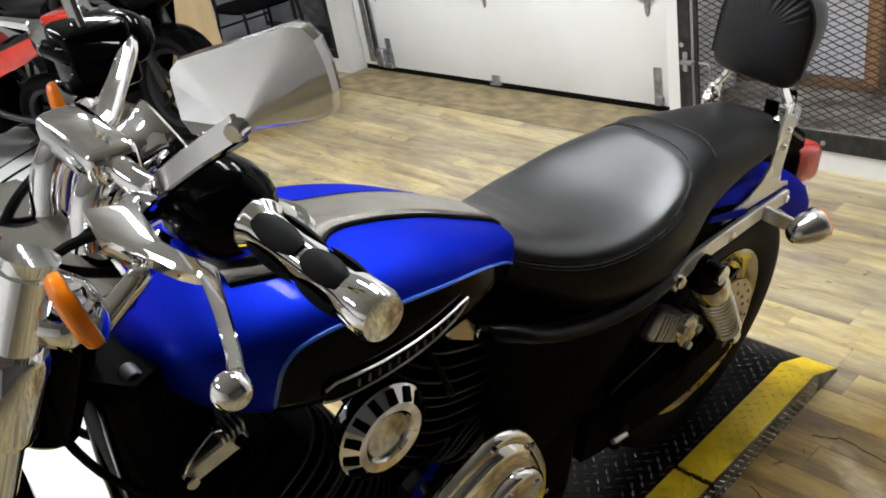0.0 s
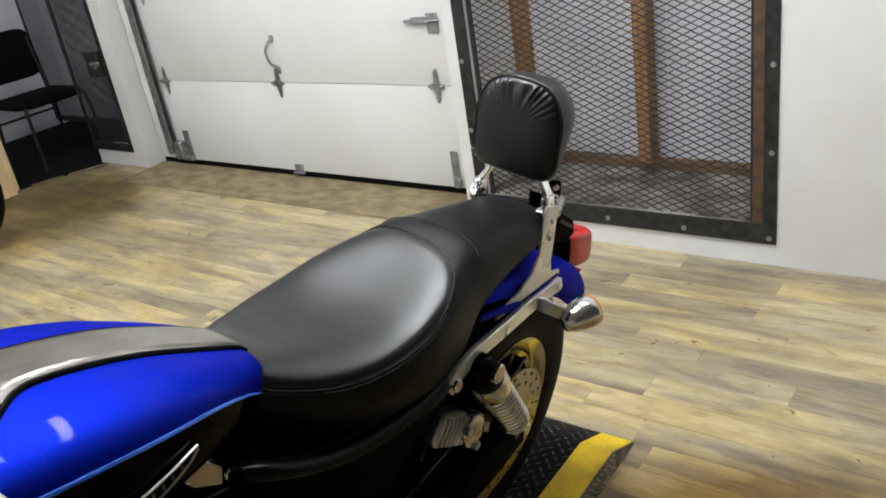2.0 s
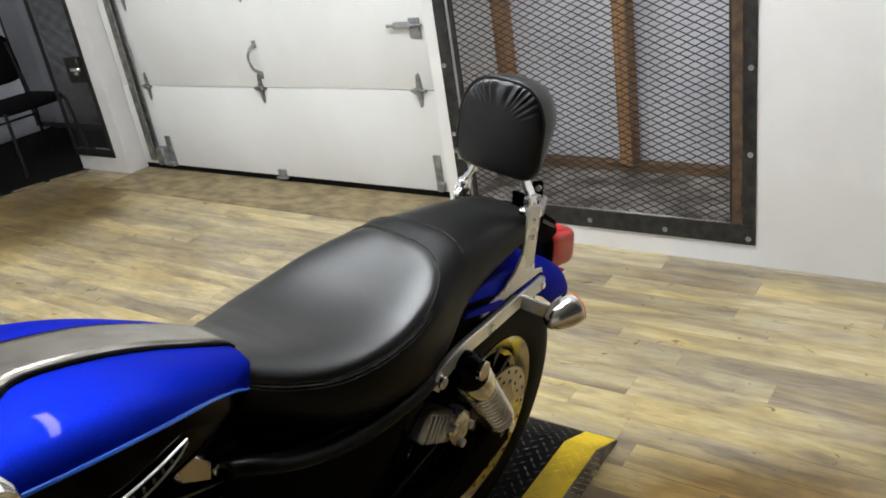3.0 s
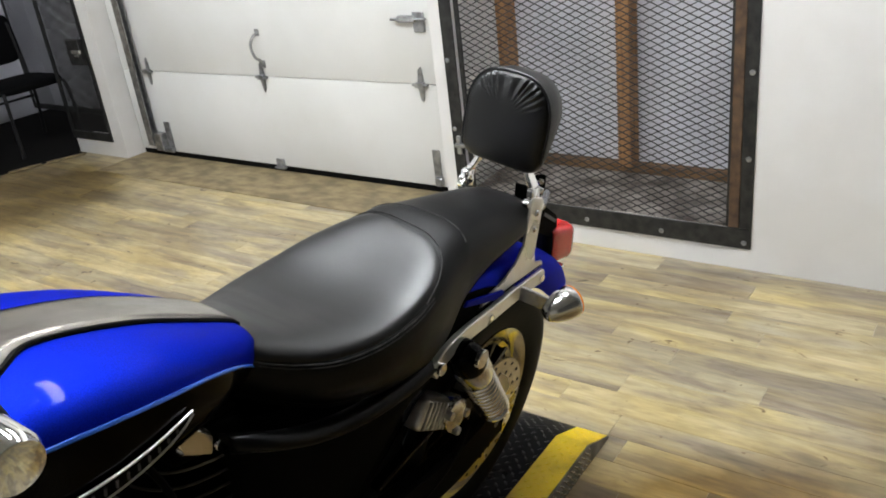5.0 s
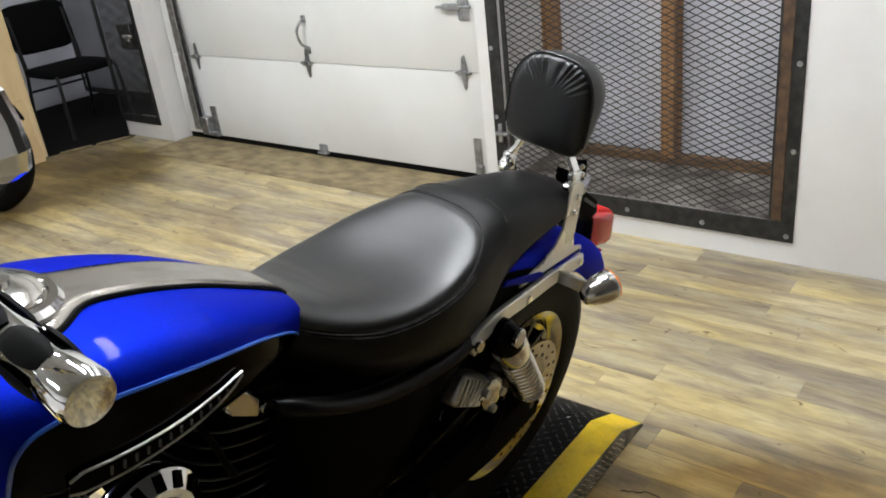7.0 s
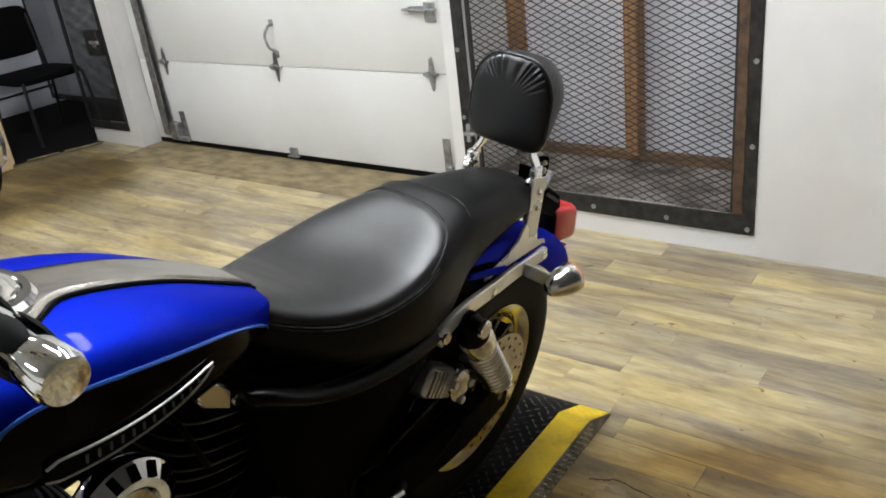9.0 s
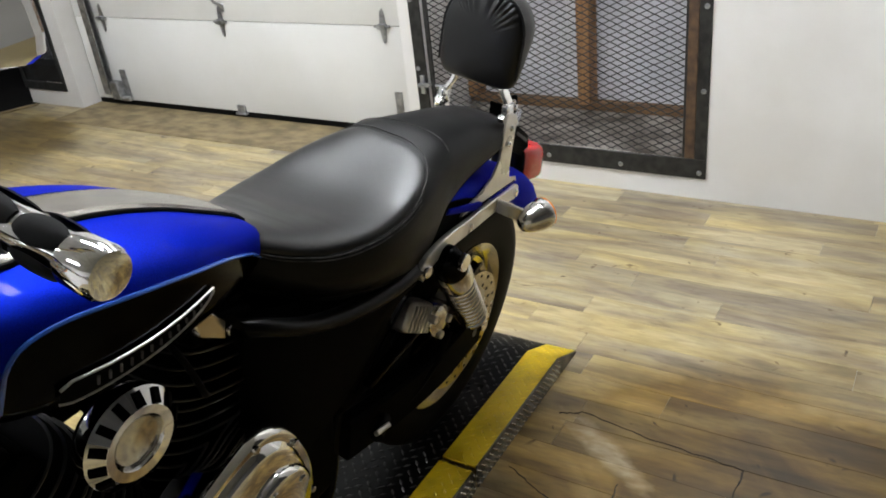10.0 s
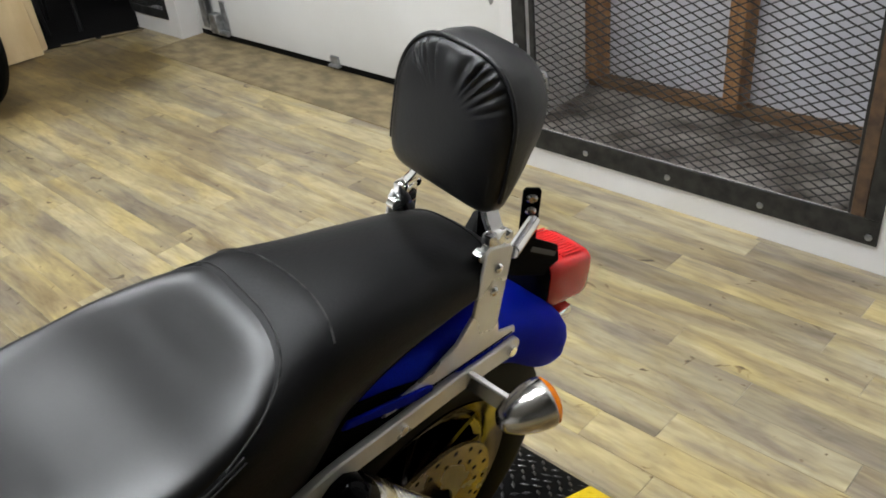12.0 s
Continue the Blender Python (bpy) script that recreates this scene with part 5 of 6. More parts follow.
# engine: two finned cylinders in a V, rocker boxes, case, primary cover, horn
for (a, b, nm) in (((0.80, 0.0, 0.46), (0.705, 0.0, 0.765), "rear"), ((0.88, 0.0, 0.46), (1.035, 0.0, 0.745), "front")):
    a, b = Vector(a), Vector(b)
    d = (b - a).normalized()
    L = (b - a).length
    cylinder = bpart("cylinder", cyl(a, b, 0.058, 24), M_ENGBLK, "black finned engine cylinder")
    q = d.to_track_quat("Z", "Y").to_matrix()
    for k in range(13):
        h = 0.05 + k * (L - 0.06) / 12
        r = 0.084 + 0.012 * math.sin(k / 12 * math.pi) + (0.010 if k > 8 else 0)
        loops = []
        for rr, hh in ((r - 0.003, h - 0.0016), (r, h - 0.0007), (r, h + 0.0007), (r - 0.003, h + 0.0016)):
            loops.append([a + q @ Vector((rr * math.copysign(abs(math.cos(t)) ** 0.7, math.cos(t)), rr * math.copysign(abs(math.sin(t)) ** 0.7, math.sin(t)), hh)) for t in [2 * math.pi * i / 36 for i in range(36)]])
        fin = bpart("fin", rings([[a + q @ Vector((0.05 * math.cos(2 * math.pi * i / 36), 0.05 * math.sin(2 * math.pi * i / 36), h)) for i in range(36)]] + [loops[0], loops[3]]), M_ENGBLK, "", cylinder)
        bpart("fin_edge", rings(loops, cap=False), M_FIN, "bright machined fin edge", fin)
    # chrome boxes given a black colour, for the dark they mirror
    rb = bpart("rocker_box", box(-0.058, 0.058, -0.085, 0.085, -0.03, 0.012, 0.010, 3, m=Matrix.Translation(b + d * 0.022) @ Matrix.Rotation(math.atan2(d.x, d.z), 4, "Y")), M_ENGBLK, "chrome rocker box, its dark reflections painted as black")
    bpart("rocker_cover", box(-0.050, 0.050, -0.076, 0.076, 0.013, 0.030, 0.008, 2, m=Matrix.Translation(b + d * 0.022) @ Matrix.Rotation(math.atan2(d.x, d.z), 4, "Y")), M_ENGBLK, "", rb)
    if nm == "rear":
        for s in (1, -1):
            bpart("rocker_cap", plate([(0.759, 0.822), (0.728, 0.828), (0.697, 0.792), (0.703, 0.756), (0.751, 0.790)], 0.030, (0, s * 0.076, 0), (1, 0, 0), (0, 0, 1), bevel=0.005), M_ALU, "bright rocker box end cap", rb)
            bpart("rocker_bolt", cyl((0.690, s * 0.070, 0.768), (0.690, s * 0.092, 0.768), 0.010, 10), M_CHROME, "", rb)
bpart("crank_case", box(0.66, 1.05, -0.10, 0.10, 0.20, 0.52, 0.05, 4), M_ENGBLK, "black engine case")
PRIM = [(0.604, 0.414), (0.609, 0.483), (0.640, 0.560), (0.680, 0.605), (0.727, 0.620), (0.80, 0.605), (0.90, 0.565), (1.0, 0.525), (1.05, 0.470), (1.055, 0.40), (1.01, 0.335), (0.85, 0.310), (0.72, 0.318), (0.640, 0.360)]
ol = smooth_line([(u, 0, w) for u, w in PRIM] + [(PRIM[0][0], 0, PRIM[0][1])], 4)[:-1]
cc = Vector((0.82, 0, 0.46))
loops = []
for v, sc in ((0.085, 1.0), (0.135, 1.0), (0.146, 0.985), (0.152, 0.95), (0.153, 0.90), (0.160, 0.87), (0.166, 0.82), (0.168, 0.5)):
    loops.append([cc + (p - cc) * sc + Vector((0, v, 0)) for p in ol])
prim = bpart("primary_cover", rings(loops), M_CHROME, "chrome primary cover with an oval clutch cap", angle=40)
bpart("derby_cover", lathe([(0.072, 0.0), (0.072, 0.008), (0.064, 0.016), (0.030, 0.019), (0.010, 0.019)], (0.715, 0.164, 0.475), (0, 1, 0), 36), M_CHROME, "round chrome cap", prim, 45)
for k in range(5):
    t = 2 * math.pi * k / 5
    c = Vector((0.715 + 0.055 * math.cos(t), 0.178, 0.475 + 0.055 * math.sin(t)))
    bpart("cover_bolt", cyl(c, c + Vector((0, 0.006, 0)), 0.006, 8), M_POLISH, "", prim)
for (u, w) in PRIM[::2]:
    c = cc + (Vector((u, 0, w)) - cc) * 0.93 + Vector((0, 0.148, 0))
    bpart("cover_bolt", cyl(c, c + Vector((0, 0.010, 0)), 0.006, 8), M_POLISH, "", prim)
# horn cover: slotted chrome bowl
HO, HN = Vector((0.893, 0.105, 0.748)), Vector((0.0, 1.0, 0.0))
horn = bpart("horn_cover", lathe([(0.066, -0.012), (0.070, 0.0), (0.069, 0.010), (0.050, 0.026), (0.038, 0.024), (0.034, 0.014)], HO, HN, 48, cap=False), M_CHROME, "round slotted chrome horn cover", angle=40)
bpart("horn_core", lathe([(0.034, 0.012), (0.032, 0.020), (0.020, 0.024), (0.008, 0.025)], HO, HN, 24), M_POLISH, "", horn)
bpart("horn_back", lathe([(0.062, -0.02), (0.062, -0.012), (0.03, -0.010)], HO, HN, 24), M_ENGBLK, "", horn)
q = HN.to_track_quat("Z", "Y").to_matrix()
for k in range(14):
    t = 2 * math.pi * k / 14
    c = HO + q @ Vector((0.0595 * math.cos(t), 0.0595 * math.sin(t), 0.0205))
    r1 = q @ Vector((math.cos(t), math.sin(t), -0.9)).normalized()
    bpart("horn_slot", tube([c - r1 * 0.010, c + r1 * 0.010], 1.0, 8, flat=(0.0055, 0.0015), up=q @ Vector((-math.cos(t) * 0.9, -math.sin(t) * 0.9, -1))), M_ENGBLK, "dark slot", horn)
bpart("horn_bracket", tube([HO + Vector((0, -0.02, 0)), (0.90, 0.02, 0.80)], 0.014, 8), M_BLACKPAINT, "", horn)
# coil, downtube clutter and regulator ahead of the engine
bm = plate([(1.134, 0.837), (1.123, 0.819), (1.062, 0.828), (1.047, 0.837), (1.054, 0.853), (1.075, 0.853), (1.124, 0.845)], 0.022, (0, 0.070, 0), (1, 0, 0), (0, 0, 1), bevel=0.003)
clip_ = bpart("engine_mount", bm, M_CAST, "bright cast engine mount bracket")
for k in range(5):
    bpart("mount_fin", box(1.052 + k * 0.0065, 1.0555 + k * 0.0065, 0.056, 0.083, 0.850, 0.866 - 0.001 * k, 0.001, 1), M_CAST, "", clip_)
bpart("mount_bolt", cyl((1.061, 0.080, 0.842), (1.061, 0.088, 0.842), 0.0075, 6), M_ENGBLK, "", clip_)
bpart("mount_bolt", cyl((1.126, 0.080, 0.831), (1.126, 0.090, 0.831), 0.008, 12), M_POLISH, "", clip_)
bpart("mount_wire", tube(smooth_line([(1.128, 0.078, 0.840), (1.117, 0.080, 0.856), (1.092, 0.080, 0.873), (1.078, 0.078, 0.868)], 5), 0.0022, 6), M_CHROME, "thin bright retaining wire", clip_)
bpart("mount_strap", tube([(1.148, 0.050, 0.842), (1.138, 0.050, 0.812), (1.124, 0.050, 0.770)], 1.0, flat=(0.008, 0.003), up=(0, 1, 0)), M_POLISH, "bright strap", clip_)
bpart("neck_bolt", lathe([(0.010, -0.014), (0.010, 0.002), (0.008, 0.005), (0.005, 0.003)], (1.139, 0.058, 0.977), (0, 1, 0), 16), M_GREYPLATE, "grey steel bolt on the steering neck")
bpart("regulator", box(1.165, 1.20, -0.07, 0.07, 0.42, 0.58, 0.006, 2), M_ENGBLK, "black finned regulator")
bpart("spark_cable", tube(smooth_line([(0.74, 0.06, 0.70), (0.77, 0.11, 0.72), (0.79, 0.10, 0.79), (0.80, 0.05, 0.84)], 6), 0.005, 8), M_RUBBER, "black ignition cable")
bpart("push_rod_tube", cyl((0.92, -0.10, 0.44), (0.99, -0.09, 0.70), 0.012, 10), M_CHROME, "chrome tube")
bpart("intake", cyl((0.80, -0.04, 0.72), (0.94, -0.04, 0.72), 0.028, 14), M_ENGBLK, "black intake")
bpart("air_cleaner", lathe([(0.02, 0), (0.085, 0.004), (0.09, 0.02), (0.08, 0.045), (0.03, 0.055)], (0.87, -0.11, 0.70), (0, -1, 0), 32), M_CHROME, "chrome air cleaner")
# foot controls and stand
peg = bpart("foot_peg", cyl((0.60, 0.16, 0.30), (0.60, 0.27, 0.31), 0.016, 12), M_RUBBER, "black rubber foot peg")
bpart("peg_bracket", tube([(0.60, 0.10, 0.30), (0.60, 0.165, 0.30)], 0.012, 10), M_CHROME, "", peg)
bpart("shift_lever", tube(smooth_line([(0.62, 0.17, 0.33), (0.72, 0.19, 0.34), (0.80, 0.20, 0.36)], 4), 0.007, 8), M_CHROME, "chrome shift lever")
bpart("pillion_peg", cyl((0.37, 0.13, 0.36), (0.43, 0.15, 0.37), 0.013, 12), M_RUBBER, "folded black pillion peg")
pp = Vector((0.43, 0.165, 0.40))
bpart("peg_end", plate([(-0.020, -0.007), (0.020, -0.009), (0.022, 0.007), (-0.016, 0.010)], 0.010, pp, (1, 0, 0.25), (0, 0.6, 0.8), bevel=0.002), M_CAST, "bright end of a folded peg")
bpart("side_stand", tube(smooth_line([(0.72, 0.12, 0.18), (0.68, 0.22, 0.10), (0.66, 0.29, 0.052)], 5), 0.010, 10), M_CHROME, "chrome side stand, down")

# front end
bpart("steering_head", cyl((1.150, 0, 1.06), (1.225, 0, 0.92), 0.034, 20), M_BLACKPAINT, "black steering head")
FA = Vector((1.64, 0, 0.312))
for s in (1, -1):
    top = Vector((1.195, s * 0.105, 1.165))
    d = (Vector((FA.x, s * 0.105, FA.z)) - top).normalized()
    fork = bpart("fork_leg", cyl(top, top + d * 0.55, 0.021, 18), M_CHROME, "chrome fork leg")
    bpart("slider", lathe([(0.022, 0.0), (0.028, 0.006), (0.029, 0.02), (0.027, 0.40), (0.020, 0.43)], top + d * 0.52, d, 20), M_POLISH, "polished fork slider", fork)
    bpart("fork_cover", lathe([(0.026, 0.0), (0.029, 0.006), (0.029, 0.075), (0.026, 0.082)], top + d * 0.07, d, 20), M_CHROME, "chrome fork cover", fork)
    bpart("fork_cap", lathe([(0.023, -0.012), (0.020, -0.002), (0.02, 0.0)], top, d, 16), M_CHROME, "", fork)
tri = bpart("triple_clamp", plate([(1.09, -0.05), (1.10, -0.13), (1.17, -0.145), (1.20, -0.10), (1.19, 0.0), (1.20, 0.10), (1.17, 0.145), (1.10, 0.13), (1.09, 0.05)], 0.028, (0.028, 0, 1.115), (1, 0, 0), (0, 1, 0), bevel=0.006), M_CHROME, "chrome upper triple clamp")
bpart("lower_clamp", plate([(1.17, -0.05), (1.18, -0.135), (1.25, -0.14), (1.27, -0.09), (1.27, 0.09), (1.25, 0.14), (1.18, 0.135), (1.17, 0.05)], 0.032, (0.088, 0, 0.925), (1, 0, 0), (0, 1, 0), bevel=0.006), M_BLACKPAINT, "black lower triple clamp", tri)
front = wheel(FA, 0.312, 0.10, 0.235, 9, "front_wheel")
bm = rings([[FA + Vector((rr * math.cos(radians(dg)), y, rr * math.sin(radians(dg)))) for y, rr in ((-0.066, 0.30), (-0.063, 0.325), (-0.04, 0.342), (0, 0.348), (0.04, 0.342), (0.063, 0.325), (0.066, 0.30), (0.062, 0.30), (0.0, 0.340), (-0.062, 0.30))] for dg in range(20, 171, 6)])
bpart("front_fender", bm, M_BLACKPAINT, "black front fender", angle=50)
# headlight
hl = bpart("headlight", lathe([(0.02, -0.10), (0.055, -0.085), (0.075, -0.045), (0.083, 0.0), (0.086, 0.012), (0.080, 0.016)], (1.305, 0.0, 1.035), (1, 0, -0.02), 36), M_CHROME, "chrome headlight bucket", angle=45)
bpart("lens", lathe([(0.079, 0.014), (0.07, 0.026), (0.03, 0.034), (0.01, 0.035)], (1.305, 0.0, 1.035), (1, 0, -0.02), 36), M_CLEAR, "clear headlight lens", hl, 60)
# risers, clamp, speedometer can
for s in (1, -1):
    bpart("riser", tube(smooth_line([(1.13, s * 0.045, 1.12), (1.115, s * 0.045, 1.16), (1.09, s * 0.045, 1.19)], 4), [0.021] * 9, 16), M_CHROME, "chrome handlebar riser")
bpart("bar_clamp", box(1.065, 1.115, -0.065, 0.065, 1.175, 1.215, 0.012, 3), M_CHROME, "chrome bar clamp")
gauge = bpart("speedometer", lathe([(0.022, -0.046), (0.033, -0.040), (0.036, -0.024), (0.036, 0.014), (0.0395, 0.018), (0.0395, 0.030), (0.036, 0.032)], (1.052, 0.028, 1.180), (-0.90, 0.12, 0.40), 32), M_CHROME, "chrome speedometer can", angle=45)
bpart("dial", lathe([(0.0355, 0.030), (0.02, 0.032), (0.006, 0.033)], (1.052, 0.028, 1.180), (-0.90, 0.12, 0.40), 32), M_BLACKPAINT, "dark dial glass", gauge)
# handlebar
hb_pts = [(1.038, 0.345, 1.160), (1.038, 0.18, 1.168), (1.055, 0.14, 1.172), (1.085, 0.10, 1.188), (1.090, 0.05, 1.195), (1.088, -0.035, 1.19), (1.068, -0.068, 1.172), (1.042, -0.092, 1.168), (1.005, -0.128, 1.190), (0.972, -0.165, 1.204), (0.945, -0.22, 1.20), (0.915, -0.37, 1.18)]
bpart("handlebar", tube(smooth_line(hb_pts, 6), 0.0127, 14), M_CHROME, "chrome pull-back handlebar")
for s, a, b in ((1, Vector((1.038, 0.186, 1.168)), Vector((1.038, 0.352, 1.160))), (-1, Vector((0.938, -0.26, 1.195)), Vector((0.913, -0.42, 1.178)))):
    d = (b - a).normalized()
    L = (b - a).length
    grip = bpart("grip", lathe([(0.022, 0.0), (0.024, 0.004), (0.024, 0.010), (0.0185, 0.016), (0.019, 0.05), (0.0178, 0.085), (0.0185, L - 0.04), (0.0205, L - 0.034), (0.0212, L - 0.008), (0.0185, L - 0.002), (0.012, L)], a, d, 24), M_CHROME, "chrome grip with rubber pads", angle=45)
    for o0, o1 in ((0.016, 0.076), (0.082, L - 0.036)):
        for t0 in (0.35, 1.95, 3.5, 5.1):
            q = d.to_track_quat("Z", "Y").to_matrix()
            rows = []
            for k in range(9):
                h = o0 + (o1 - o0) * k / 8
                bulge = 0.0195 + 0.0032 * math.sin(math.pi * k / 8) ** 0.6
                wd = 0.62 * (math.sin(math.pi * (k + 0.6) / 9.2) ** 0.35)
                rows.append([a + q @ Vector((bulge * math.cos(t0 + wd * (j / 3 - 1)) * (0.96 if j in (0, 6) else 1), bulge * math.sin(t0 + wd * (j / 3 - 1)) * (0.96 if j in (0, 6) else 1), h)) for j in range(7)])
            bpart("rubber_pad", rings(rows, False), M_RUBBER, "dark rubber pad", grip, 60)
# switch housing, perch, lever
for s in (1, -1):
    c = Vector((1.043, 0.138, 1.168)) if s == 1 else Vector((0.950, -0.215, 1.202))
    d = Vector((-0.08, s * 1.0, 0)).normalized()
    k_ = 1.0 if s == 1 else 0.66
    hs = bpart("switch_housing", lathe([(r * k_, h * k_) for r, h in ((0.014, -0.055), (0.034, -0.046), (0.0445, -0.022), (0.0455, 0.008), (0.040, 0.030), (0.026, 0.040), (0.018, 0.042))], c, d, 28), M_BLACKPAINT, "glossy black switch housing", angle=50)
    bpart("switch_button", box(c.x + 0.036 * k_, c.x + 0.046 * k_, c.y - 0.018, c.y + 0.004, c.z - 0.012, c.z + 0.004, 0.003, 1), M_GREYPLATE, "grey switch button", hs)
    bpart("switch_button", box(c.x - 0.046 * k_, c.x - 0.038 * k_, c.y - 0.008, c.y + 0.012, c.z + 0.006, c.z + 0.016, 0.002, 1), M_GREYPLATE, "grey switch button", hs)
    perch = bpart("lever_perch", tube(smooth_line([c + Vector((0.02, s * -0.045, 0.0)), c + Vector((0.065, s * -0.030, 0.008)), c + Vector((0.085, s * 0.012, 0.010))], 4), [0.014, 0.015, 0.016, 0.017, 0.017, 0.016, 0.014, 0.012, 0.010], 12), M_CHROME if s == 1 else M_BLACKPAINT, "lever perch")
    reach = [(0.083, 0.005, 0.010), (0.079, 0.040, 0.010), (0.072, 0.076, 0.010), (0.066, 0.090, 0.009), (0.0635, 0.097, 0.009), (0.067, 0.105, 0.009), (0.081, 0.145, 0.008), (0.097, 0.186, 0.007), (0.104, 0.199, 0.007)]
    lev = tube([c + Vector((x, s * y, z)) for x, y, z in reach], [2.0, 1.9, 1.7, 1.55, 1.45, 1.25, 1.05, 1.0, 1.1], flat=(0.0052, 0.0045), up=(0, 0, 1))
    lever = bpart("lever", lev, M_CHROME, "chrome hand lever", perch)
    if s == 1:
        hood = [Vector(q) for q in ((1.146, 0.118, 1.204), (1.106, 0.122, 1.196), (1.112, 0.176, 1.186), (1.132, 0.190, 1.184), (1.150, 0.150, 1.194))]
        bm = rings([[q + Vector((0, 0, dz)) + (Vector((1.128, 0.150, 1.19)) - q) * k for q in hood] for dz, k in ((-0.022, 0.15), (-0.004, 0.0), (0.0, 0.06), (0.002, 0.3))])
        bpart("perch_hood", bm, M_CHROME, "broad chrome hood over the lever pivot", perch, 30)
    bm = bmesh.new()
    bmesh.ops.create_uvsphere(bm, u_segments=18, v_segments=12, radius=0.0135, matrix=Matrix.Translation(c + Vector((0.114, s * 0.210, 0.007))))
    bpart("lever_ball", bm, M_CHROME, "", lever)
    # mirror: faceted chrome back and glass
    mo = Vector((1.05, 0.25, 1.31)) if s == 1 else Vector((0.96, -0.27, 1.45))
    rt = Vector((-0.5, s * 0.86, 0.0)).normalized()
    nb = Vector((0.86, s * 0.5, 0.05)).normalized()
    upv = nb.cross(rt) * s
    outline = [(-0.060, 0.003), (-0.0585, 0.011), (-0.051, 0.0185), (0.036, 0.0470), (0.046, 0.0465), (0.054, 0.039), (0.060, 0.022), (0.063, 0.004), (0.0615, -0.009), (0.053, -0.0155), (-0.044, -0.038), (-0.052, -0.036), (-0.058, -0.026)]
    outl = [Vector((p[0], p[1], 0)) for p in outline]
    loops = []
    for dd, sc in ((-0.006, 0.98), (0.0, 1.0), (0.006, 0.97)):
        loops.append([mo + rt * p.x * sc + upv * p.y * sc + nb * dd for p in outl])
    apex = mo + rt * 0.000 + upv * -0.018 + nb * 0.024
    loops.append([apex + (v - apex) * 0.07 for v in loops[-1]])
    mir = bpart("mirror", rings(loops, cap=True), M_CHROME, "faceted chrome mirror", angle=4)
    bpart("mirror_glass", rings([[mo + rt * p.x * sc + upv * p.y * sc + nb * dd for p in outl] for dd, sc in ((-0.0065, 0.97), (-0.0090, 0.93))]), M_MIRROR, "mirror glass", mir)
    base = c + Vector((0.052, s * -0.02, 0.020))
    bpart("mirror_stem", tube(smooth_line([apex, apex * 0.68 + base * 0.32 + Vector((0.003, 0, 0.002)), apex * 0.30 + base * 0.70 + Vector((0.003, 0, 0.002)), base], 5), 1.0, flat=(0.010, 0.0045), up=(1, 0, 0.3)), M_CHROME, "flat chrome mirror stem", mir)
    bpart("mirror_bolt", cyl(apex + nb * -0.004, apex + nb * 0.010, 0.007, 10), M_CHROME, "", mir)
    # front signal
    so = Vector((1.183, 0.180, 1.164)) if s == 1 else Vector((1.041, -0.195, 1.152))
    sx = Vector((0.97, -0.10, -0.17)) if s == 1 else Vector((0.95, -0.25, -0.05))
    deep = 0.35 if s == 1 else 0.8
    sg = bpart("turn_signal", lathe([(r, h * deep) for r, h in ((0.006, -0.040), (0.014, -0.036), (0.022, -0.024), (0.028, -0.010), (0.0325, 0.0), (0.0325, 0.003))], so, sx, 32), M_CHROME, "chrome turn signal with a round amber lens", angle=45)
    bpart("lens", lathe([(0.0315, 0.001), (0.0325, 0.008), (0.030, 0.013), (0.022, 0.016), (0.010, 0.0172), (0.003, 0.0174)], so, sx, 32), M_AMBER, "amber lens", sg, 60)
    arm = [so + Vector((-0.004, 0.004, -0.020)), (1.158, 0.176, 1.150), (1.132, 0.166, 1.158), (1.10, 0.135, 1.160)] if s == 1 else [so + Vector((-0.028, 0, -0.005)), so + Vector((-0.02, 0.05, -0.012)), (1.09, -0.115, 1.13)]
    bpart("stem", tube(smooth_line(arm, 5), 0.010, 10), M_CHROME, "curved chrome stem", sg)
for s in (1, -1):
    bpart("control_cable", tube(smooth_line([(1.08, s * 0.10, 1.16), (1.17, s * 0.05, 1.13), (1.22, s * 0.04, 1.02), (1.19, s * 0.05, 0.86), (1.08, s * 0.06, 0.72)], 8), 0.005, 8), M_RUBBER, "black control cable")
bpart("brake_reservoir", box(0.955, 1.030, -0.240, -0.172, 1.160, 1.236, 0.010, 3), M_BLACKPAINT, "black brake fluid reservoir")
# added filler: the dark between tank, fork and engine as a black body
bm = rings([[(u + du, v, w) for du, v in ((-0.06, -0.05), (0.02, -0.075), (0.05, -0.03), (0.05, 0.03), (0.02, 0.075), (-0.06, 0.05))] for u, w in ((1.10, 0.32), (1.115, 0.50), (1.125, 0.70), (1.13, 0.86), (1.125, 0.98))])
bpart("downtube_cover", bm, M_ENGBLK, "black filler added in the dark gap ahead of the engine")


# ---- chairs, boards and motorcycles beyond the garage door ----
def tubes(name, pts, r, parent, label="", mat=None):
    return part(name, tube(smooth_line(pts, 5), r, 10), mat or M_BLKTUBE, parent, label)


def cushion(w, d, h, bow):
    """Upholstered slab with rounded edges, bowed upwards in the middle."""
    loops = []
    for z, g in ((0.0, -0.030), (0.006, -0.008), (0.018, 0.0), (h - 0.016, 0.0), (h - 0.004, -0.010), (h, -0.035), (h + bow * 0.7, -0.10), (h + bow, -0.16)):
        loop = []
        for k in range(40):
            t = 2 * math.pi * k / 40
            c, s = math.cos(t), math.sin(t)
            loop.append((math.copysign(abs(c) ** 0.38, c) * (w / 2 + g), math.copysign(abs(s) ** 0.38, s) * (d / 2 + g), z))
        loops.append(loop)
    return rings(loops)


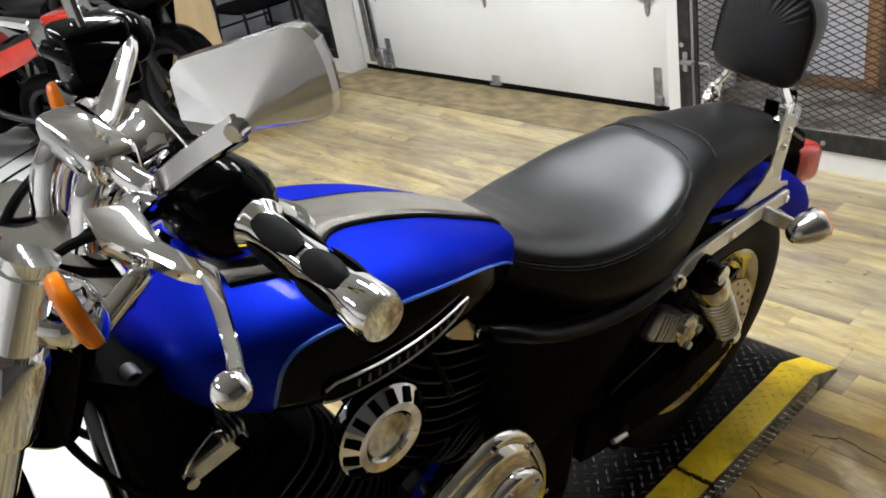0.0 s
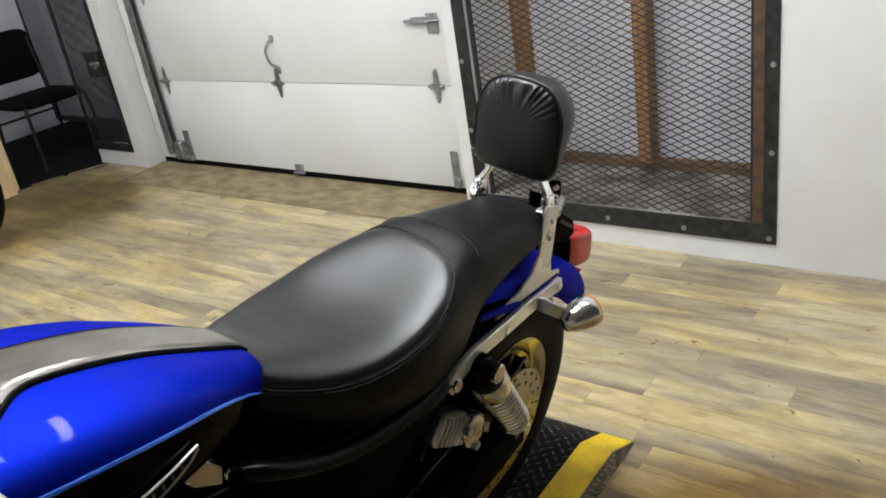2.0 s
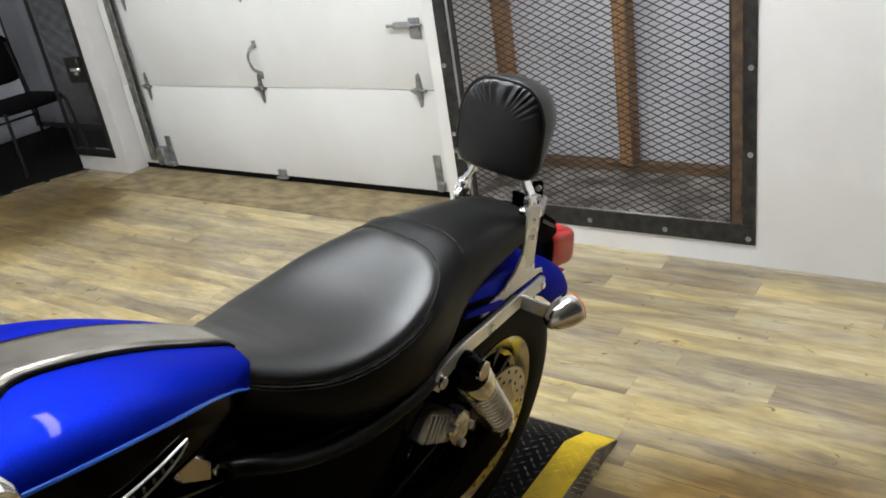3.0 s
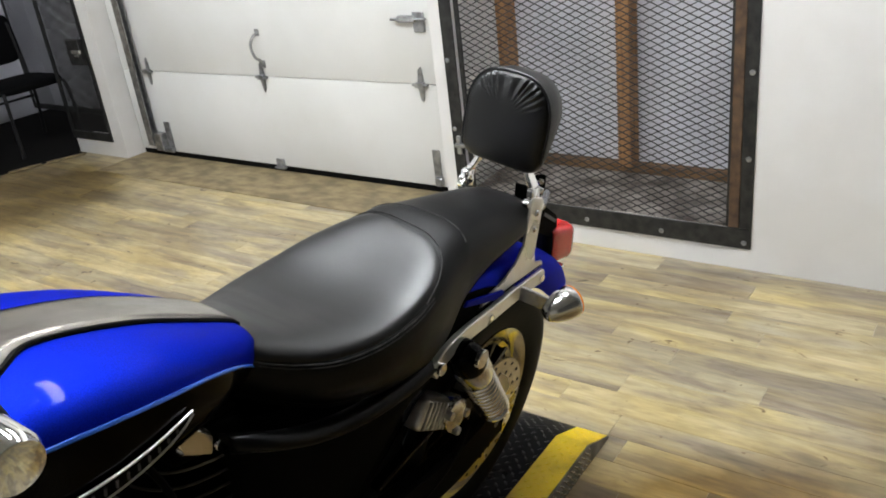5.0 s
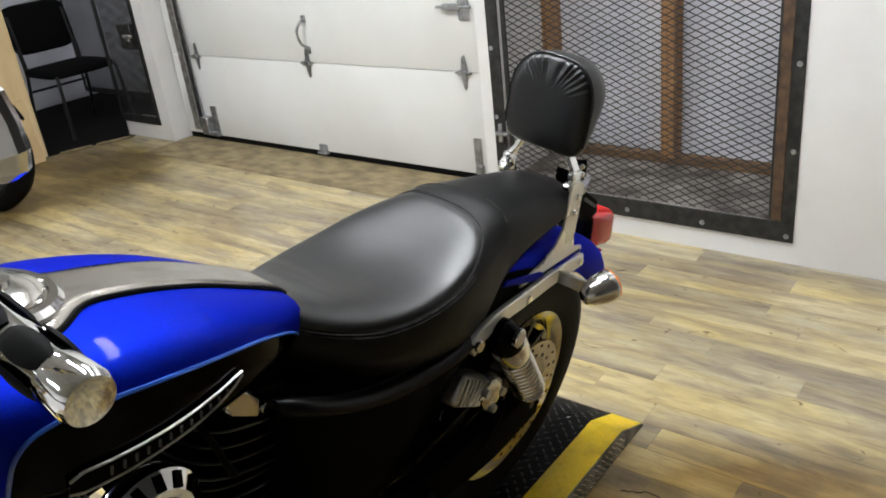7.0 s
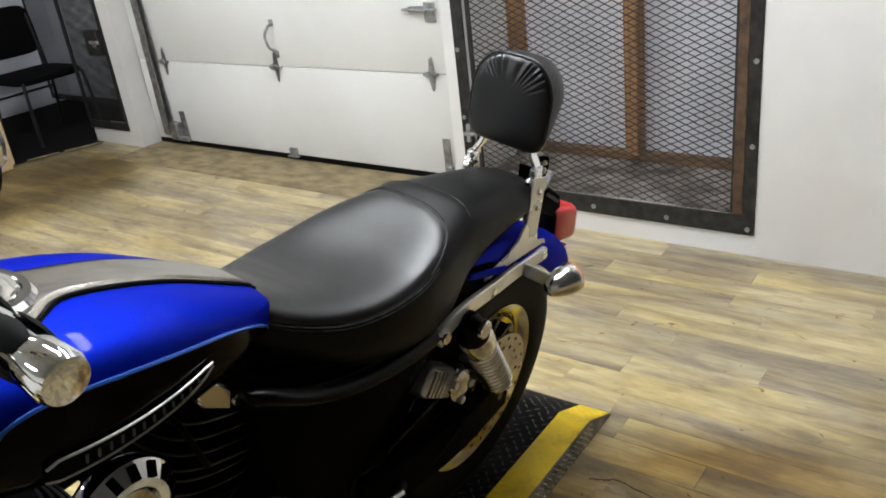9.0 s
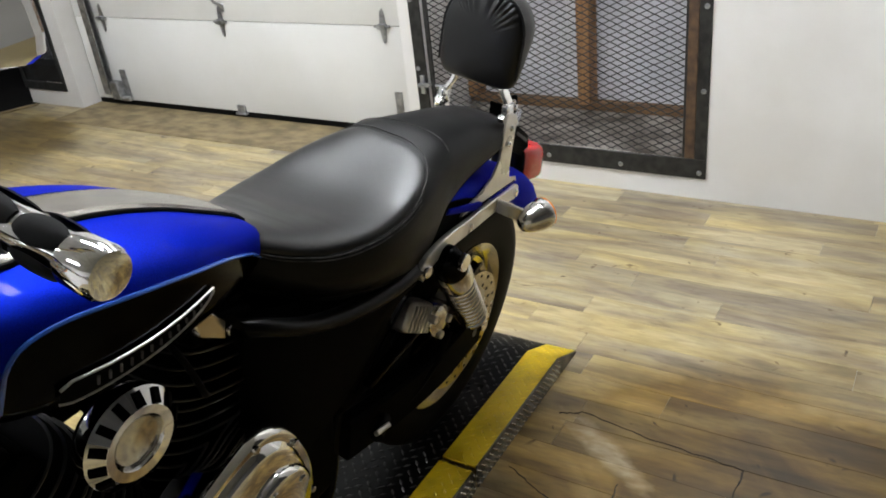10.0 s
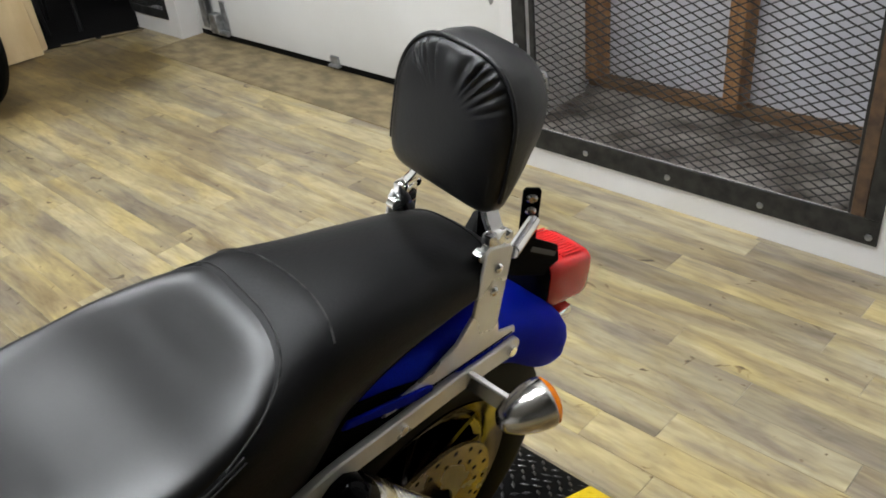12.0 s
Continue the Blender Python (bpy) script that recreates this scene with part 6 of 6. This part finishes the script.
def stacking_chair(m):
    """Local axes: x across, y ahead."""
    ch = thing("chair", m, "black fabric chair with black steel tube legs, on a dark mat", "chair", "chairs by the mesh gate")
    seat_ = part("seat", cushion(0.49, 0.46, 0.055, 0.010), M_FABRIC, ch, "black fabric seat cushion", 60)
    seat_.matrix_basis = pose(0, 0.0, 0.41)
    back = part("backrest", cushion(0.47, 0.34, 0.045, 0.008), M_FABRIC, ch, "black fabric back cushion", 60)
    back.matrix_basis = pose(0, -0.245, 0.72, 99)
    for s in (1, -1):
        tubes("leg", [(s * 0.215, 0.205, 0.425), (s * 0.222, 0.225, 0.40), (s * 0.232, 0.240, 0.20), (s * 0.240, 0.255, 0.005)], 0.0115, ch, "front steel tube leg")
        tubes("leg", [(s * 0.212, -0.225, 0.60), (s * 0.212, -0.205, 0.43), (s * 0.222, -0.215, 0.30), (s * 0.232, -0.265, 0.005)], 0.0115, ch, "rear steel tube leg")
        tubes("back_stay", [(s * 0.200, -0.205, 0.41), (s * 0.200, -0.232, 0.60), (s * 0.200, -0.262, 0.82)], 0.010, ch, "flat steel back stay")
    tubes("crossbar", [(-0.225, -0.21, 0.30), (0.0, -0.212, 0.30), (0.225, -0.21, 0.30)], 0.009, ch)
    return ch


chair = stacking_chair(pose(3.33, 7.71, 0.010, 0, 0, 180))
copy_thing(chair, pose(2.70, 7.84, 0.010, 0, 0, 178))

# plywood: a tall sheet on edge and a small board leaning on it
solid("plywood_sheet", box(2.30, 2.815, 7.325, 7.345, 0.002, 1.22, 0.002, 1), M_PLY, "tall pale plywood sheet standing on its edge", "plywood sheet")
bm = box(2.44, 2.755, -0.009, 0.009, 0.0, 0.40, 0.002, 1, m=Matrix.Translation((0, 7.245, 0.003)) @ Matrix.Rotation(radians(-9), 4, "X"))
solid("plywood_board", bm, M_PLY, "small pale plywood offcut leaning on the tall sheet", "plywood board")


def parked_motorcycle(m, paint, label, luggage=False):
    """Far motorcycle: wheels, fairing, tank, seat, tail, engine, fork and pipes. Local x ahead."""
    mc = thing("parked_motorcycle", m, label, "motorcycle", "parked motorcycles")

    def p(name, bm, mat, lab="", angle=45, to=None):
        return part(name, bm, mat, to or mc, lab, angle)

    for u, nm in ((0.0, "rear_wheel"), (1.40, "front_wheel")):
        wh = p(nm, lathe([(0.020, -0.05), (0.05, -0.045), (0.05, 0.045), (0.020, 0.05)], (u, 0, 0.31), (0, 1, 0), 16), M_BLKTUBE, "black cast wheel")
        p("tyre", lathe([(0.215, -0.045), (0.25, -0.070), (0.29, -0.055), (0.31, 0), (0.29, 0.055), (0.25, 0.070), (0.215, 0.045)], (u, 0, 0.31), (0, 1, 0), 32, cap=False), M_RUBBER, "black tyre", 50, wh)
        p("rim", lathe([(0.19, -0.04), (0.218, -0.048), (0.21, 0.0), (0.218, 0.048), (0.19, 0.04)], (u, 0, 0.31), (0, 1, 0), 32, cap=False), M_BLKTUBE, "black rim", 50, wh)
        for k in range(5):
            t = 2 * math.pi * k / 5
            p("spoke", tube([(u + 0.04 * math.cos(t), 0, 0.31 + 0.04 * math.sin(t)), (u + 0.20 * math.cos(t), 0, 0.31 + 0.20 * math.sin(t))], 0.016, 6), M_BLKTUBE, "", 45, wh)
    TK = [(0.48, 0.06, 0.80, 0.70), (0.56, 0.11, 0.86, 0.68), (0.75, 0.15, 0.94, 0.68), (0.92, 0.15, 0.95, 0.72), (1.0, 0.10, 0.92, 0.78)]
    p("fuel_tank", rings([[(u, interp(u, TK)[0] * math.copysign(abs(math.sin(t)) ** 0.7, math.sin(t)), (interp(u, TK)[1] + interp(u, TK)[2]) / 2 + (interp(u, TK)[1] - interp(u, TK)[2]) / 2 * math.copysign(abs(math.cos(t)) ** 0.7, math.cos(t))) for t in [2 * math.pi * k / 20 for k in range(20)]] for u in [0.48 + 0.52 * k / 12 for k in range(13)]]), paint, "lacquered fuel tank", 60)
    ST = [(-0.42, 0.05, 0.94, 0.88), (-0.30, 0.10, 0.93, 0.84), (0.0, 0.13, 0.88, 0.78), (0.2, 0.15, 0.82, 0.70), (0.5, 0.12, 0.82, 0.68)]
    p("seat", rings([[(u, interp(u, ST)[0] * math.sin(t), (interp(u, ST)[1] + interp(u, ST)[2]) / 2 + (interp(u, ST)[1] - interp(u, ST)[2]) / 2 * math.cos(t)) for t in [2 * math.pi * k / 16 for k in range(16)]] for u in [-0.42 + 0.92 * k / 14 for k in range(15)]]), M_LEATHER2, "black seat", 60)
    for s in (1, -1):
        p("tail_panel", plate([(-0.46, 0.90), (-0.10, 0.74), (0.36, 0.62), (0.40, 0.70), (0.10, 0.82), (-0.40, 0.94)], 0.012, (0, s * 0.135, 0), (1, 0, 0), (0, 0, 1), bevel=0.003), paint, "lacquered tail panel")
        p("side_fairing", plate([(0.80, 0.36), (1.10, 0.34), (1.24, 0.62), (1.30, 0.90), (1.12, 0.98), (0.94, 0.84), (0.84, 0.60)], 0.016, (0, s * 0.20, 0), (1, 0, 0), (0, 0, 1), bevel=0.005), M_BLACKPAINT, "glossy black side fairing")
        p("fork_leg", cyl((1.18, s * 0.10, 0.95), (1.40, s * 0.10, 0.31), 0.026, 12), M_BLKTUBE, "black fork leg")
        p("handlebar", tube(smooth_line([(1.08, s * 0.06, 1.02), (1.06, s * 0.20, 1.06), (0.98, s * 0.36, 1.04)], 4), 0.016, 8), M_BLKTUBE, "black handlebar")
        hl = p("headlight", rings([[Vector((1.36, s * 0.10, 0.84)) + Vector((d, s * math.cos(t) * 0.075 * sc, math.sin(t) * 0.038 * sc + 0.3 * math.cos(t) * 0.075 * sc)) for t in [2 * math.pi * k / 20 for k in range(20)]] for d, sc in ((-0.05, 1.0), (0.0, 1.0), (0.012, 0.8), (0.016, 0.4))]), M_CLEAR, "clear slanted headlight lens", 50)
        p("reflector", lathe([(0.028, 0.0), (0.020, -0.014), (0.008, -0.02)], (1.345, s * 0.095, 0.84), (1, 0, 0), 16), M_CHROME, "bright reflector", 50, hl)
        p("mirror", lathe([(0.07, 0), (0.075, 0.008), (0.05, 0.035), (0.015, 0.045)], (1.05, s * 0.42, 1.16), (1, s * 0.1, 0), 16), M_BLACKPAINT, "black mirror", 50)
        p("mirror_stem", tube(smooth_line([(1.08, s * 0.22, 1.05), (1.08, s * 0.34, 1.13), (1.06, s * 0.42, 1.16)], 4), 0.009, 8), M_BLKTUBE, "black mirror stem")
        p("turn_signal", lathe([(0.012, -0.05), (0.026, -0.02), (0.024, 0.012), (0.008, 0.02)], (1.20, s * 0.27, 0.80), (1, 0, 0), 16), M_AMBER, "amber turn signal", 60)
    FZ = [(1.02, 0.16, 1.04, 0.90), (1.15, 0.19, 1.10, 0.80), (1.28, 0.18, 1.00, 0.72), (1.36, 0.13, 0.90, 0.72), (1.41, 0.05, 0.84, 0.76)]
    p("front_fairing", rings([[(u, interp(u, FZ)[0] * math.copysign(abs(math.sin(t)) ** 0.75, math.sin(t)), (interp(u, FZ)[1] + interp(u, FZ)[2]) / 2 + (interp(u, FZ)[1] - interp(u, FZ)[2]) / 2 * math.copysign(abs(math.cos(t)) ** 0.75, math.cos(t))) for t in [2 * math.pi * k / 24 for k in range(24)]] for u in [1.02 + 0.39 * k / 10 for k in range(11)]]), M_BLACKPAINT, "glossy black front fairing", 50)
    p("windscreen", rings([[(1.06 + 0.18 * k / 6, 0.15 * math.sin(a), 1.08 + 0.18 * (1 - k / 6) * (0.5 + 0.5 * math.cos(a)) + 0.01) for a in [-1.3 + 2.6 * j / 10 for j in range(11)]] for k in range(7)], False), M_CLEAR, "clear windscreen")
    p("engine", box(0.42, 0.98, -0.16, 0.16, 0.26, 0.66, 0.05, 3), M_ENGBLK, "black engine block")
    p("engine_cover", lathe([(0.10, 0), (0.10, 0.02), (0.08, 0.035), (0.02, 0.04)], (0.62, 0.16, 0.40), (0, 1, 0), 24), M_BLKTUBE, "black engine cover")
    p("exhaust", tube(smooth_line([(0.9, -0.14, 0.30), (0.5, -0.17, 0.22), (0.1, -0.20, 0.34), (-0.30, -0.22, 0.50)], 5), 0.05, 14), M_BLKTUBE, "black exhaust can")
    p("frame", tube(smooth_line([(0.0, 0.10, 0.31), (0.40, 0.12, 0.42), (0.55, 0.13, 0.66), (1.10, 0.05, 0.90)], 5), 0.022, 8), M_BLKTUBE, "black frame")
    p("swing_arm", tube([(0.0, -0.10, 0.31), (0.45, -0.11, 0.42)], 0.022, 8), M_BLKTUBE, "black swing arm")
    p("front_fender", rings([[(1.40 + rr * math.cos(radians(dg)), y, 0.31 + rr * math.sin(radians(dg))) for y, rr in ((-0.075, 0.29), (-0.06, 0.33), (0, 0.345), (0.06, 0.33), (0.075, 0.29), (0.06, 0.315), (0, 0.335), (-0.06, 0.315))] for dg in range(30, 151, 12)]), paint, "lacquered front fender", 50)
    if luggage:
        bx = p("luggage_box", box(-0.44, -0.10, -0.36, -0.08, 0.86, 0.95, 0.02, 2), paint, "red luggage box")
        p("knob", lathe([(0.022, 0), (0.022, 0.03), (0.012, 0.05)], (-0.26, -0.22, 0.95), (0, 0, 1), 14), M_CHROME, "chrome knob", 45, bx)
    return mc


parked_motorcycle(pose(1.72, 8.02, 0, 0, 0, -74) @ pose(0, 0, 0, -5) @ Matrix.Scale(1.05, 4), M_BLACKPAINT, "black sport motorcycle with twin slanted headlights, parked by plywood")
parked_motorcycle(pose(1.62, 7.10, 0, 0, 0, 116) @ pose(0, 0, 0, -5) @ Matrix.Scale(0.88, 4), M_REDPAINT, "small red motorcycle with a luggage box, parked tail first", True)
parked_motorcycle(pose(1.0, 10.2, 0, 0, 0, -60) @ pose(0, 0, 0, -5), M_REDPAINT, "red and black motorcycle parked behind the others")

# pale sheet at the far end of the workshop: strong light on the floor put into colour
structure("pale_floor", plate([(WEST, 3.95), (0.74, 3.95), (0.80, 6.2), (1.30, 6.9), (1.55, 7.9), (2.25, 8.3), (2.25, NORTH), (WEST, NORTH)], 0.006, (0, 0, 0), (1, 0, 0), (0, 1, 0)), M_PALE, "pale sheet painting the brightly lit floor at the far end", "floor")

# black cables on the floor
solid("floor_cable", tube(smooth_line([(-0.6, 5.9, 0.006), (0.5, 6.9, 0.006), (1.22, 7.50, 0.006), (1.66, 7.81, 0.006), (1.95, 8.1, 0.006)], 10), 0.006, 8), M_RUBBER, "black rubber cable lying across the floor", "cable", "cables on the floor")
solid("floor_cable", tube(smooth_line([(-0.6, 5.5, 0.008), (0.5, 6.55, 0.008), (1.17, 7.20, 0.008), (1.57, 7.45, 0.008), (2.0, 7.70, 0.008)], 10), 0.008, 8), M_RUBBER, "thick black cable lying across the floor", "cable", "cables on the floor")

# cracks in the vinyl beside the lift, with lifted dark edges
rng = random.Random(11)


def crack(pts, r):
    line = []
    for a, b in zip(pts, pts[1:]):
        a, b = Vector((*a, 0)), Vector((*b, 0))
        line += [a + (b - a) * (k / 10) for k in range(10)]
    line = [p + Vector((rng.uniform(-0.0028, 0.0028), rng.uniform(-0.0028, 0.0028), 0)) for p in line + [b]]
    rad = [r * rng.uniform(0.5, 1.3) for _ in line]
    vs, fs = [], []
    for k, (p, w) in enumerate(zip(line, rad)):
        q = line[min(k + 1, len(line) - 1)] - line[max(k - 1, 0)]
        s = Vector((-q.y, q.x, 0)).normalized()
        vs += [p + s * w + Vector((0, 0, -0.002)), p + Vector((0, 0, 0.0016)), p - s * w + Vector((0, 0, -0.002))]
        if k:
            a = 3 * k
            fs += [(a - 3, a - 2, a + 1, a), (a - 2, a - 1, a + 2, a + 1)]
    return from_arrays("crack", vs, fs, M_CRACK, subfloor)


for pts, r in (([(1.814, 2.748), (1.843, 2.683), (1.812, 2.52), (1.794, 2.281), (1.687, 2.285), (1.692, 2.158)], 0.0042), ([(1.586, 2.78), (1.536, 2.676), (1.502, 2.563), (1.44, 2.50)], 0.0042), ([(1.634, 2.524), (1.522, 2.519), (1.42, 2.53)], 0.004)):
    crack(pts, r)


# ---- ceiling lamps, all out of view ----
def ceiling_lamp():
    g = thing("ceiling_light", pose(0, 0, 0), "assumed white strip light with a bright diffuser, out of view on the ceiling", "ceiling light", "strip lights")
    part("housing", box(-0.09, 0.09, -0.62, 0.62, -0.05, 0.0, 0.008, 2), M_WHITEMETAL, g, "white enamelled housing")
    part("diffuser", box(-0.075, 0.075, -0.60, 0.60, -0.075, -0.051, 0.01, 2), M_LAMPTUBE, g, "bright diffuser")
    return g


# first three placed from highlights, last three added to brighten chrome and far end
LAMPS = [(1.50, 3.3), (2.25, 3.0), (1.75, 5.6), (-1.5, 4.0), (-0.6, 7.6), (-0.4, 5.8)]
lamp = ceiling_lamp()
lamp.matrix_basis = pose(LAMPS[0][0], LAMPS[0][1], H)
for x, y in LAMPS[1:]:
    copy_thing(lamp, pose(x, y, H))


# ---- vinyl planks, laid last ----
def plank_box(x0, x1, y0, y1, z):
    g = 0.0003
    x0, x1, y0, y1 = x0 + g, x1 - g, y0 + g, y1 - g
    e = 0.0007
    vs = [(x0, y0, z - 0.004), (x1, y0, z - 0.004), (x1, y1, z - 0.004), (x0, y1, z - 0.004),
          (x0, y0, z - e), (x1, y0, z - e), (x1, y1, z - e), (x0, y1, z - e),
          (x0 + e, y0 + e, z), (x1 - e, y0 + e, z), (x1 - e, y1 - e, z), (x0 + e, y1 - e, z)]
    fs = [(8, 9, 10, 11)]
    for a, b in ((0, 4), (4, 8)):
        for k in range(4):
            fs.append((a + k, a + (k + 1) % 4, b + (k + 1) % 4, b + k))
    return vs, fs


PW, PL = 0.098, 0.91
rng = random.Random(4)
far_v, far_f = [], []
shared = {}
x = WEST
while x < WX + 0.3:
    y = SOUTH - rng.random() * PL
    while y < NORTH:
        cuts = [y] + [q for q in (DY0, DY1) if x + PW > 3.1 and y + 0.002 < q < y + PL - 0.002] + [y + PL]
        for ya, yb in zip(cuts, cuts[1:]):
            cx, cy = x + PW / 2, (ya + yb) / 2
            xm = WX if cy < DY0 else 3.125 if cy < DY1 else LWX
            x1 = min(x + PW, xm)
            if x1 - x > 0.01 and not (x > 2.565 and yb < 2.03 and ya > 0.9):
                z = rng.uniform(-0.0004, 0.0003)
                if 0.85 < cx < 3.4 and 1.2 < cy < 7.6 and abs(x1 - x - PW) < 1e-6 and len(cuts) == 2:
                    if "plank" not in shared:
                        v, f = plank_box(-PW / 2, PW / 2, -PL / 2, PL / 2, 0)
                        shared["plank"] = from_arrays("plank", v, f, M_PLANK, subfloor).data
                        ob = bpy.data.objects["plank"]
                    else:
                        ob = new("plank", shared["plank"])
                        ob.parent = subfloor
                    ob.matrix_basis = pose(cx, cy, z)
                else:
                    v, f = plank_box(x, x1, ya, yb, z)
                    far_f += [tuple(i + len(far_v) for i in q) for q in f]
                    far_v += v
        y += PL
    x += PW
tagged(from_arrays("plank_field", far_v, far_f, M_PLANK, subfloor), "pale yellow-grey printed vinyl planks", kind="stuff")
